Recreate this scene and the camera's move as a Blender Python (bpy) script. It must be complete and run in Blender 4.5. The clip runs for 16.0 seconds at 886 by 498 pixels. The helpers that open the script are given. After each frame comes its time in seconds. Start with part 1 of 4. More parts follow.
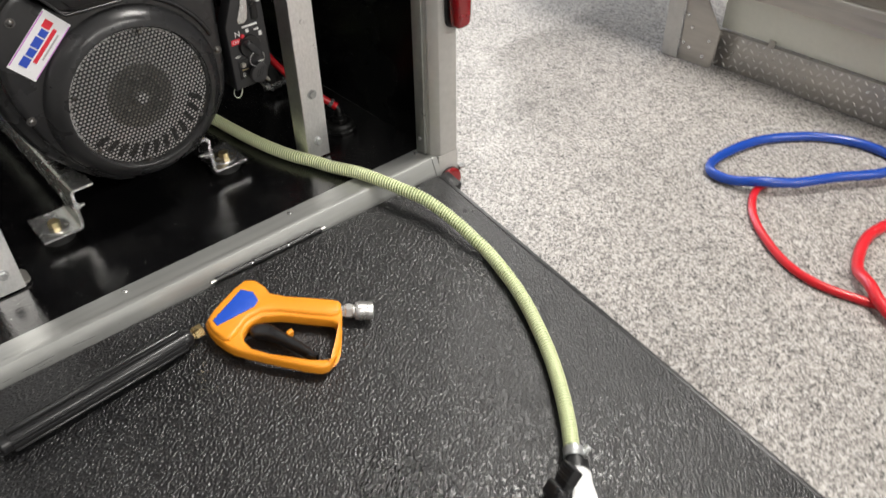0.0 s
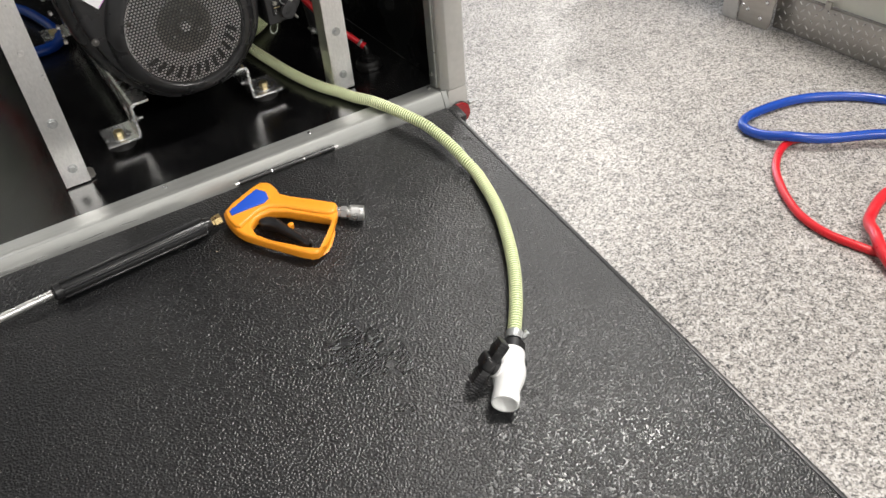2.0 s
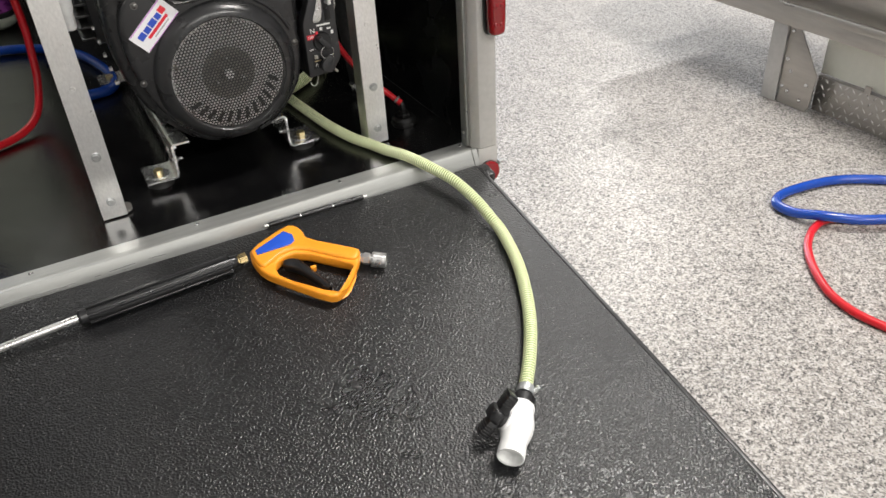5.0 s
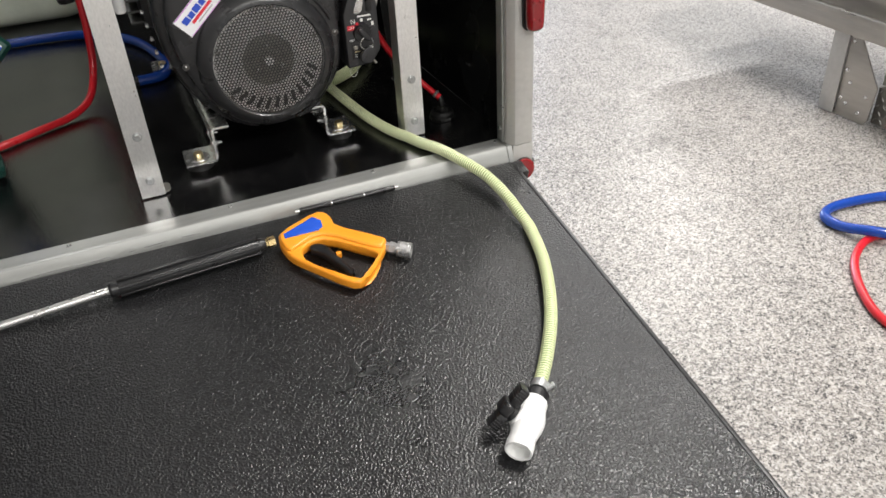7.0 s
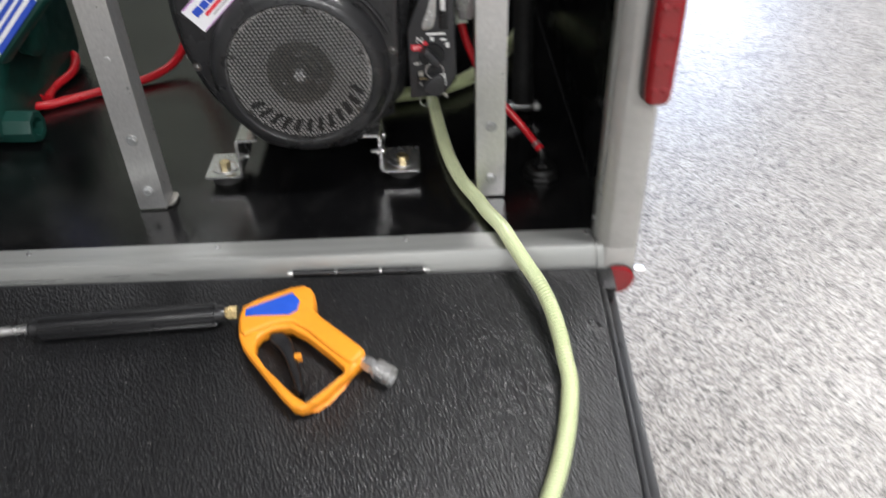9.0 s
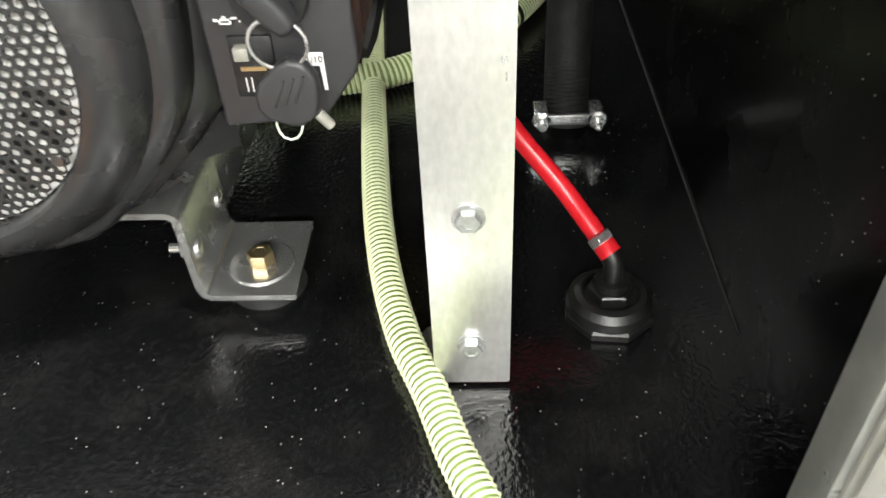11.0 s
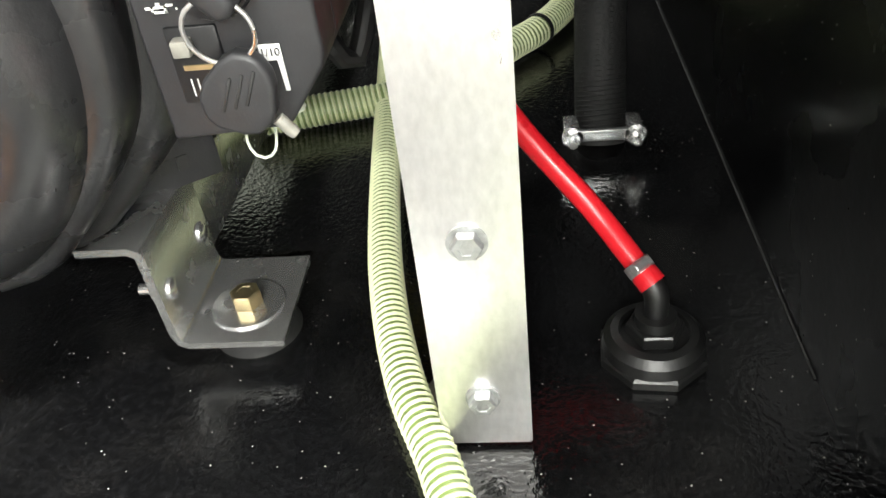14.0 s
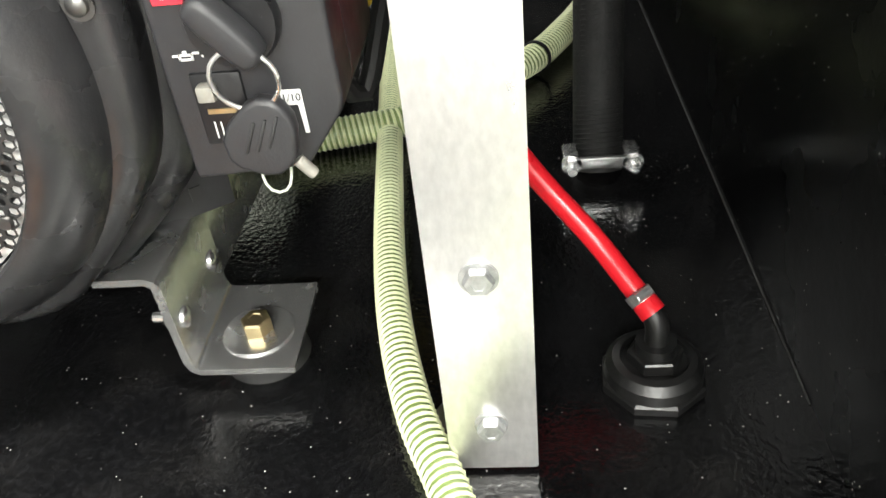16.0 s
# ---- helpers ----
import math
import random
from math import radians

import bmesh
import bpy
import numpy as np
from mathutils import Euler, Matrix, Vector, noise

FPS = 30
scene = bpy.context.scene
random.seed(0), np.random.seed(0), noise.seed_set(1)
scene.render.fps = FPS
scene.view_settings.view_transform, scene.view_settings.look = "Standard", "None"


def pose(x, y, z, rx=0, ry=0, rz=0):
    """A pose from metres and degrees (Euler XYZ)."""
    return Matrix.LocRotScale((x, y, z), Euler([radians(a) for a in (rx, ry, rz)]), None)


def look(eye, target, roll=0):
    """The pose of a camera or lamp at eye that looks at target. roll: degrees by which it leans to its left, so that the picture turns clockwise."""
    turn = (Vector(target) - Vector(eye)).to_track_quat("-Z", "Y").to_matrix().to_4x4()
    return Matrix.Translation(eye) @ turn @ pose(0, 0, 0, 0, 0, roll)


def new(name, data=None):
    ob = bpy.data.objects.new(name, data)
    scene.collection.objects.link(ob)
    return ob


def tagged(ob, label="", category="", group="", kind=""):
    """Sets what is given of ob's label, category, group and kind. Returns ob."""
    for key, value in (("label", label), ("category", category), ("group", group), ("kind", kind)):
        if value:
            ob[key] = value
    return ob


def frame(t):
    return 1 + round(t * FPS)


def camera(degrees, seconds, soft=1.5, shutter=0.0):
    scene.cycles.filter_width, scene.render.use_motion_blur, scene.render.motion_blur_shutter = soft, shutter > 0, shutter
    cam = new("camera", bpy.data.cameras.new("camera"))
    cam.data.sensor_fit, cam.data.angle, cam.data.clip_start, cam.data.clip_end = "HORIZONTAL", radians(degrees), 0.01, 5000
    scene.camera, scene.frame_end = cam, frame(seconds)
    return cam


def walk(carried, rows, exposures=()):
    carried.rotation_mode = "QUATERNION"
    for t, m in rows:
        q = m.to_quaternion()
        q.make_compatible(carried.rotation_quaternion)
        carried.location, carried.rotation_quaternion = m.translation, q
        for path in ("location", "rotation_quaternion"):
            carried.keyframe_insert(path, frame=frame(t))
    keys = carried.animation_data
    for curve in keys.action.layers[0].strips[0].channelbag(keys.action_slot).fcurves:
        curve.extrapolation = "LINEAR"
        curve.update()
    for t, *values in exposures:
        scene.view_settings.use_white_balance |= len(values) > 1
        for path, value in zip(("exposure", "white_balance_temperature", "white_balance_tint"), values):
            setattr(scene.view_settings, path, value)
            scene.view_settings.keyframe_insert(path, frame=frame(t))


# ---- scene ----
cam = camera(59.08, 16.0, soft=1.5, shutter=0.4)
PATH = [
    (0, (-0.741, -0.923, 0.73), (0.275, 0.254, -0.528), -1.1),
    (0.5, (-0.801, -1.015, 0.743), (0.197, 0.153, -0.537), -4.9),
    (1, (-0.793, -1.076, 0.756), (0.12, 0.129, -0.553), -6.2),
    (1.5, (-0.729, -1.161, 0.747), (0.096, 0.125, -0.543), -5.0),
    (2, (-0.695, -1.21, 0.742), (0.064, 0.124, -0.541), -5.2),
    (2.5, (-0.693, -1.226, 0.74), (0.045, 0.14, -0.52), -5.4),
    (3, (-0.693, -1.234, 0.741), (0.059, 0.14, -0.503), -4.6),
    (3.5, (-0.696, -1.24, 0.743), (0.071, 0.145, -0.479), -3.8),
    (4, (-0.699, -1.244, 0.746), (0.084, 0.156, -0.449), -2.9),
    (6.5, (-0.649, -1.273, 0.682), (-0.012, 0.29, -0.39), -4.2),
    (7, (-0.646, -1.283, 0.703), (-0.031, 0.258, -0.413), -3.4),
    (7.5, (-0.641, -1.278, 0.669), (-0.105, 0.258, -0.494), -4.1),
    (8, (-0.505, -1.225, 0.666), (-0.168, 0.326, -0.55), -5.5),
    (8.5, (-0.346, -1.096, 0.678), (-0.076, 0.425, -0.592), -2.8),
    (9, (-0.22, -0.912, 0.68), (-0.219, 0.669, -0.544), -2.2),
    (9.5, (-0.215, -0.574, 0.664), (-0.326, 0.988, -0.58), -2.6),
    (10, (-0.188, -0.379, 0.538), (-0.197, 1.111, -0.796), 0.2),
    (12.5, (-0.114, -0.135, 0.304), (-0.353, 1.424, -0.925), -8.6),
    (13, (-0.118, -0.138, 0.306), (-0.345, 1.426, -0.919), -8.3),
    (13.5, (-0.117, -0.14, 0.308), (-0.329, 1.43, -0.912), -7.8),
    (14, (-0.119, -0.145, 0.304), (-0.341, 1.428, -0.911), -7.4),
    (14.5, (-0.119, -0.146, 0.31), (-0.341, 1.429, -0.901), -7.2),
    (15, (-0.124, -0.15, 0.314), (-0.344, 1.433, -0.888), -7.3),
    (15.5, (-0.125, -0.151, 0.316), (-0.333, 1.435, -0.885), -7.0),
    (16, (-0.126, -0.15, 0.32), (-0.322, 1.443, -0.873), -6.8),
]
EXPOSURES = [(0.0, 0.0, 6550, 10), (0.5, -0.04, 6550, 10), (1.2, 0.06, 6500, 10), (4.0, 0.1, 6500, 10), (8.5, 0.12, 6300, 10.5), (9.1, 0.12, 6150, 11), (9.5, 0.72, 6400, 9), (10.0, 1.3, 6400, 7), (12.5, 1.85, 6400, 5), (16.0, 1.95, 6450, 6)]
walk(cam, [(t, look(eye, target, roll)) for t, eye, target, roll in PATH], EXPOSURES)

# ---------------------------------------------------------------- world and light
world = bpy.data.worlds.new("shop_world")
scene.world = world
world.use_nodes = True
world.node_tree.nodes["Background"].inputs[0].default_value = (0.9, 0.95, 1.0, 1)
world.node_tree.nodes["Background"].inputs[1].default_value = 0.05
scene.view_settings.exposure = 0.0


def shop_lamp(x, y, z, sx, sy, watts, colour=(1.0, 0.97, 0.92)):
    data = bpy.data.lights.new("ceiling_lamp", "AREA")
    data.shape, data.size, data.size_y, data.energy, data.color = "RECTANGLE", sx, sy, watts, colour
    ob = new("ceiling_lamp", data)
    ob.location = (x, y, z)
    return ob


for lx, ly, watts in ((-2.3, -1.35, 8), (1.15, -0.6, 98), (2.5, 2.4, 62), (4.4, 4.5, 105), (-0.7, -3.9, 84), (1.1, -4.1, 120)):
    shop_lamp(lx, ly, 2.72, 1.2, 0.22, watts)
shop_lamp(-1.0, 1.35, 1.58, 0.25, 1.2, 6, (1.0, 0.98, 0.95)).name = "trailer_lamp"
# roller door's daylight at the far end of the bay
day = bpy.data.lights.new("door_daylight", "AREA")
day.shape, day.size, day.size_y, day.energy, day.color = "RECTANGLE", 2.6, 2.0, 235, (0.66, 0.78, 1.0)
day_ob = new("door_daylight", day)
day_ob.matrix_world = look((1.8, 6.85, 1.2), (1.2, 0.0, -0.1))

# ---------------------------------------------------------------- materials


def nodes_of(name):
    m = bpy.data.materials.new(name)
    m.use_nodes = True
    t = m.node_tree
    return m, t, t.nodes["Principled BSDF"]


def noise_node(t, scale, detail=4.0, rough=0.55, coords="Object", stretch=None):
    tc = t.nodes.new("ShaderNodeTexCoord")
    n = t.nodes.new("ShaderNodeTexNoise")
    n.inputs["Scale"].default_value, n.inputs["Detail"].default_value, n.inputs["Roughness"].default_value = scale, detail, rough
    if stretch:
        mp = t.nodes.new("ShaderNodeMapping")
        mp.inputs["Scale"].default_value = stretch
        t.links.new(tc.outputs[coords], mp.inputs[0])
        t.links.new(mp.outputs[0], n.inputs["Vector"])
    else:
        t.links.new(tc.outputs[coords], n.inputs["Vector"])
    return n.outputs["Fac"]


def ramp_node(t, fac, stops):
    r = t.nodes.new("ShaderNodeValToRGB")
    while len(r.color_ramp.elements) < len(stops):
        r.color_ramp.elements.new(0.5)
    for e, (p, c) in zip(r.color_ramp.elements, stops):
        e.position, e.color = p, (*c, 1) if len(c) == 3 else c
    t.links.new(fac, r.inputs[0])
    return r.outputs[0]


def mixed(t, fac, a, b, mode="MIX"):
    m = t.nodes.new("ShaderNodeMix")
    m.data_type, m.blend_type = "RGBA", mode
    for sock, v in ((m.inputs[0], fac), (m.inputs[6], a), (m.inputs[7], b)):
        if isinstance(v, (int, float)):
            sock.default_value = v
        elif isinstance(v, tuple):
            sock.default_value = (*v, 1)
        else:
            t.links.new(v, sock)
    return m.outputs[2]


def bumped(t, bsdf, height, strength, distance):
    b = t.nodes.new("ShaderNodeBump")
    b.inputs["Strength"].default_value, b.inputs["Distance"].default_value = strength, distance
    t.links.new(height, b.inputs["Height"])
    t.links.new(b.outputs[0], bsdf.inputs["Normal"])


def grey(v):
    return (v, v, v)


def surface(name, colour, rough=0.5, metal=0.0, spread=0.25, fine=60.0, coarse=6.0, bump=0.0, bump_scale=200.0, rough_spread=0.12, stretch=None, coat=0.0):
    """A procedural surface with tone varied at two scales, uneven gloss and fine relief."""
    m, t, b = nodes_of(name)
    dark, light = tuple(c * (1 - spread) for c in colour), tuple(min(1, c * (1 + spread)) for c in colour)
    c1 = ramp_node(t, noise_node(t, coarse, stretch=stretch), [(0.3, dark), (0.7, light)])
    c2 = ramp_node(t, noise_node(t, fine, stretch=stretch), [(0.3, dark), (0.7, light)])
    t.links.new(mixed(t, 0.5, c1, c2), b.inputs["Base Color"])
    r = ramp_node(t, noise_node(t, coarse * 2.7, stretch=stretch), [(0.25, grey(max(0.03, rough - rough_spread))), (0.75, grey(min(1, rough + rough_spread)))])
    t.links.new(r, b.inputs["Roughness"])
    b.inputs["Metallic"].default_value = metal
    b.inputs["Coat Weight"].default_value = coat
    if bump:
        bumped(t, b, noise_node(t, bump_scale, 3, stretch=stretch), bump, 0.001)
    return m


def epoxy_flake():
    """Grey-white vinyl chips in a clear epoxy."""
    m, t, b = nodes_of("epoxy_flake")
    tc = t.nodes.new("ShaderNodeTexCoord")
    cells = []
    for scale in (300.0, 165.0):
        v = t.nodes.new("ShaderNodeTexVoronoi")
        v.inputs["Scale"].default_value = scale
        t.links.new(tc.outputs["Object"], v.inputs["Vector"])
        s = t.nodes.new("ShaderNodeSeparateColor")
        t.links.new(v.outputs["Color"], s.inputs[0])
        cells.append(s.outputs[0])
    chips = [(0.0, (0.02, 0.02, 0.022)), (0.1, (0.09, 0.088, 0.085)), (0.24, (0.24, 0.23, 0.22)), (0.44, (0.43, 0.41, 0.39)), (0.64, (0.55, 0.53, 0.5)), (0.84, (0.68, 0.67, 0.66))]
    small, large = ramp_node(t, cells[0], chips), ramp_node(t, cells[1], chips)
    for n in (small.node, large.node):
        n.color_ramp.interpolation = "CONSTANT"
    both = mixed(t, 1.0, mixed(t, 0.36, small, large), (0.9, 0.868, 0.842), "MULTIPLY")
    cloud = ramp_node(t, noise_node(t, 1.7, 5), [(0.3, grey(0.78)), (0.65, grey(1.0))])
    stain = ramp_node(t, noise_node(t, 5.5, 3), [(0.62, grey(1.0)), (0.76, grey(0.72))])
    t.links.new(mixed(t, 1.0, mixed(t, 1.0, both, cloud, "MULTIPLY"), stain, "MULTIPLY"), b.inputs["Base Color"])
    t.links.new(ramp_node(t, noise_node(t, 9.0, 4), [(0.3, grey(0.33)), (0.7, grey(0.46))]), b.inputs["Roughness"])
    bumped(t, b, cells[0], 0.12, 0.001)
    return m


def rubber_sheet(name, base, rough, relief, gloss_patches, dust, scale=330.0, coat=0.0, depth=0.0012, shine=0.5, glint_grain=0.3, dusty=0.0, pebbles=0.0):
    """Black sheet with a pebbled skin, its glints painted as pale grain, a patchy dust film and pale specks."""
    m, t, b = nodes_of(name)
    tc = t.nodes.new("ShaderNodeTexCoord")
    v = t.nodes.new("ShaderNodeTexVoronoi")
    v.inputs["Scale"].default_value = 380.0
    t.links.new(tc.outputs["Object"], v.inputs["Vector"])
    near = ramp_node(t, v.outputs["Distance"], [(0.0, grey(1)), (0.12, grey(1)), (0.22, grey(0))])
    s = t.nodes.new("ShaderNodeSeparateColor")
    t.links.new(v.outputs["Color"], s.inputs[0])
    few = ramp_node(t, s.outputs[0], [(1 - dust, grey(0)), (1 - dust + 0.004, grey(1))])
    speck = mixed(t, 1.0, near, few, "MULTIPLY")
    tone = ramp_node(t, noise_node(t, 7.0, 5), [(0.3, tuple(c * 0.8 for c in base)), (0.7, tuple(c * 1.2 for c in base))])
    # sparkle off the pebble tops, put into the colour as pale and dark grain
    grain = ramp_node(t, noise_node(t, scale, 3, 0.6), [(0.36, grey(1 - glint_grain)), (0.5, grey(0.85)), (0.66, grey(1 + 2.2 * glint_grain))])
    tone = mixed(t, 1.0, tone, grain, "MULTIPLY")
    film = ramp_node(t, noise_node(t, 11.0, 6, 0.65), [(0.50, grey(0)), (0.70, grey(dusty))])
    film_grain = ramp_node(t, noise_node(t, 520.0, 2), [(0.42, grey(0.1)), (0.62, grey(1.0))])
    tone = mixed(t, mixed(t, 1.0, film, film_grain, "MULTIPLY"), tone, (0.16, 0.15, 0.14))
    t.links.new(mixed(t, speck, tone, (0.42, 0.4, 0.37)), b.inputs["Base Color"])
    t.links.new(ramp_node(t, noise_node(t, gloss_patches, 5), [(0.3, grey(max(0.05, rough - 0.09))), (0.7, grey(rough + 0.12))]), b.inputs["Roughness"])
    b.inputs["Specular IOR Level"].default_value = shine
    b.inputs["Coat Weight"].default_value = coat
    b.inputs["Coat Roughness"].default_value = 0.12
    if pebbles:
        cell = t.nodes.new("ShaderNodeTexVoronoi")
        cell.feature = "SMOOTH_F1"
        cell.inputs["Scale"].default_value, cell.inputs["Smoothness"].default_value = pebbles, 0.35
        t.links.new(tc.outputs["Object"], cell.inputs["Vector"])
        height = ramp_node(t, cell.outputs["Distance"], [(0.1, grey(1)), (0.75, grey(0))])
    else:
        height = noise_node(t, scale, 2, 0.5)
    bumped(t, b, height, relief, depth)
    return m


M_EPOXY = epoxy_flake()
M_RAMP = rubber_sheet("ramp_rubber", (0.0052, 0.0053, 0.0060), 0.33, 1.0, 3.0, 0.06, 290.0, depth=0.00075, shine=0.6, glint_grain=0.9, dusty=0.0, pebbles=310.0)
M_DECK = rubber_sheet("deck_rubber", (0.0042, 0.0042, 0.0046), 0.13, 0.42, 9.0, 0.05, 300.0, depth=0.0010, shine=0.75, dusty=0.10)
M_LINER = rubber_sheet("black_liner", (0.002, 0.002, 0.0023), 0.22, 0.1, 5.0, 0.012, 120.0, shine=0.11)
M_SEAM = surface("dusty_seam", (0.04, 0.039, 0.038), 0.7, 0.0, 0.7, 160, 25)
M_MILL = surface("mill_aluminium", (0.42, 0.425, 0.41), 0.36, 0.6, 0.16, 90, 14, 0.08, 160, 0.12, stretch=(0.06, 1, 1))
M_BRACE = surface("brushed_aluminium", (0.80, 0.795, 0.785), 0.30, 0.87, 0.16, 260, 17, 0.0, 90, 0.035, stretch=(1, 1, 0.5))
M_FRAME = surface("frame_paint", (0.47, 0.46, 0.44), 0.45, 0.35, 0.08, 80, 10, 0.05, 200)
M_ZINC = surface("zinc_steel", (0.66, 0.66, 0.655), 0.26, 0.9, 0.06, 80, 20, 0.0, 120, 0.03)
M_GALV = surface("galvanised_steel", (0.50, 0.51, 0.51), 0.42, 0.85, 0.35, 260, 60, 0.2, 500, 0.14)
M_SCREW = surface("blackened_screw", (0.16, 0.155, 0.15), 0.32, 0.9, 0.2, 150, 40)
M_STEEL = surface("stainless_steel", (0.72, 0.71, 0.70), 0.31, 0.9, 0.08, 90, 20)
M_GOLD = surface("yellow_zinc", (0.66, 0.55, 0.32), 0.38, 1.0, 0.12, 120, 40)
M_BRASS = surface("brass", (0.78, 0.60, 0.30), 0.3, 1.0, 0.1, 100, 40)
M_SHROUD = surface("engine_plastic", (0.021, 0.021, 0.022), 0.29, 0.0, 0.2, 120, 9, 0.12, 500, 0.08)
M_PANEL = surface("panel_plastic", (0.026, 0.026, 0.028), 0.42, 0.0, 0.15, 150, 20, 0.1, 700)
M_BLACK = surface("black_plastic", (0.011, 0.011, 0.012), 0.36, 0.0, 0.2, 120, 20, 0.1, 400)
M_RUBBER = surface("black_rubber", (0.014, 0.014, 0.014), 0.6, 0.0, 0.25, 150, 20, 0.2, 400)
M_GRILLE = surface("grille_metal", (0.045, 0.045, 0.045), 0.4, 0.5, 0.2, 150, 20)
M_FAN = surface("fan_casting", (0.86, 0.85, 0.84), 0.45, 0.2, 0.15, 90, 25)
M_HUB = surface("fan_hub_casting", (0.30, 0.29, 0.255), 0.34, 0.15, 0.5, 110, 60)
M_FITTING = surface("moulded_nylon", (0.007, 0.007, 0.007), 0.4, 0.0, 0.2, 120, 20, 0.15, 300)
M_GRIP = surface("grip_plastic", (0.014, 0.014, 0.015), 0.3, 0.0, 0.15, 200, 20, 0.02, 300, 0.04)
M_ORANGE = surface("orange_plastic", (0.92, 0.335, 0.02), 0.42, 0.0, 0.06, 200, 12, 0.06, 900, 0.06)
M_BLUEPAD = surface("blue_plastic", (0.015, 0.085, 0.55), 0.45, 0.0, 0.08, 200, 20, 0.06, 900)
M_WHITE = surface("white_pvc", (0.83, 0.83, 0.82), 0.32, 0.0, 0.03, 200, 20, 0.03, 300)
M_REDHOSE = surface("red_hose", (0.55, 0.012, 0.02), 0.3, 0.0, 0.06, 120, 20, 0.0, 300, 0.04)
M_BLUEHOSE = surface("blue_hose", (0.007, 0.050, 0.31), 0.24, 0.0, 0.06, 120, 20, 0.0, 300, 0.03)
M_LENS = surface("red_lens", (0.22, 0.004, 0.007), 0.16, 0.0, 0.12, 60, 30, 0.1, 160, 0.04, coat=0.6)
M_HOSE = surface("yellow_green_pvc", (0.22, 0.30, 0.095), 0.34, 0.0, 0.12, 200, 14, 0.0, 100, 0.06)
M_RIB = surface("hose_rib", (0.82, 0.865, 0.55), 0.32, 0.0, 0.06, 200, 14)
M_GREEN = surface("dark_green_plastic", (0.006, 0.045, 0.035), 0.42, 0.0, 0.2, 100, 14, 0.15, 400)
M_TANK = surface("poly_tank", (0.80, 0.85, 0.72), 0.42, 0.0, 0.06, 60, 4, 0.05, 90)
M_WALL = surface("shop_wall", (0.64, 0.64, 0.63), 0.7, 0.0, 0.05, 40, 2, 0.1, 120)
M_SHELL = surface("white_trailer_skin", (0.78, 0.78, 0.77), 0.35, 0.0, 0.04, 60, 3, 0.02, 60)
M_CREAM = surface("cream_panel", (0.66, 0.66, 0.58), 0.5, 0.0, 0.05, 60, 5, 0.04, 90)
M_DULL = surface("dull_aluminium", (0.42, 0.40, 0.37), 0.36, 0.9, 0.14, 60, 10, 0.06, 200, 0.1, stretch=(1, 0.15, 1))
M_LABEL = surface("white_label", (0.84, 0.84, 0.86), 0.3, 0.0, 0.02, 200, 20)
M_INKBLUE = surface("blue_ink", (0.03, 0.08, 0.5), 0.35, 0.0, 0.05, 200, 20)
M_INKRED = surface("red_ink", (0.7, 0.03, 0.05), 0.35, 0.0, 0.05, 200, 20)
M_INKPINK = surface("violet_ink", (0.55, 0.2, 0.6), 0.35, 0.0, 0.05, 200, 20)
M_INKWHITE = surface("white_ink", (0.82, 0.82, 0.8), 0.4, 0.0, 0.03, 200, 20)
M_INKGREY = surface("silver_ink", (0.45, 0.45, 0.45), 0.4, 0.3, 0.1, 200, 20)
M_VIOLET = surface("violet_anodised", (0.28, 0.05, 0.30), 0.3, 0.6, 0.1, 80, 20)
M_YELLOW = surface("yellow_cap", (0.75, 0.5, 0.02), 0.4, 0.0, 0.08, 100, 20)
M_WRAP = surface("exhaust_wrap", (0.006, 0.006, 0.006), 0.7, 0.0, 0.3, 250, 40, 0.6, 380)

# ---------------------------------------------------------------- mesh helpers


def part(name, bm, material, parent=None, label="", smooth=35):
    me = bpy.data.meshes.new(name)
    bm.normal_update()
    bm.to_mesh(me)
    bm.free()
    return part_mesh(name, me, material, parent, label, smooth)


def part_mesh(name, me, material, parent=None, label="", smooth=35):
    me.materials.clear()
    me.materials.append(material)
    ob = new(name, me)
    if smooth:
        me.polygons.foreach_set("use_smooth", [True] * len(me.polygons))
        me.set_sharp_from_angle(angle=radians(smooth))
    if parent:
        ob.parent = parent
    if label:
        ob["label"] = label
    return ob


def thing(name, label, category, m=None, group="", kind=""):
    ob = new(name)
    ob.empty_display_size = 0.02
    if m is not None:
        ob.matrix_basis = m
    return tagged(ob, label, category, group, kind)


def box(x0, x1, y0, y1, z0, z1, bevel=0.0, segments=2):
    bm = bmesh.new()
    bmesh.ops.create_cube(bm, size=1)
    bmesh.ops.scale(bm, vec=(x1 - x0, y1 - y0, z1 - z0), verts=bm.verts)
    bmesh.ops.translate(bm, vec=((x0 + x1) / 2, (y0 + y1) / 2, (z0 + z1) / 2), verts=bm.verts)
    if bevel:
        bmesh.ops.bevel(bm, geom=bm.edges[:], offset=bevel, segments=segments, affect="EDGES", profile=0.5)
    return bm


def joined(*bms):
    out = bmesh.new()
    for b in bms:
        me = bpy.data.meshes.new("tmp")
        b.to_mesh(me)
        b.free()
        out.from_mesh(me)
        bpy.data.meshes.remove(me)
    return out


def moved(bm, m):
    bmesh.ops.transform(bm, matrix=m, verts=bm.verts)
    return bm


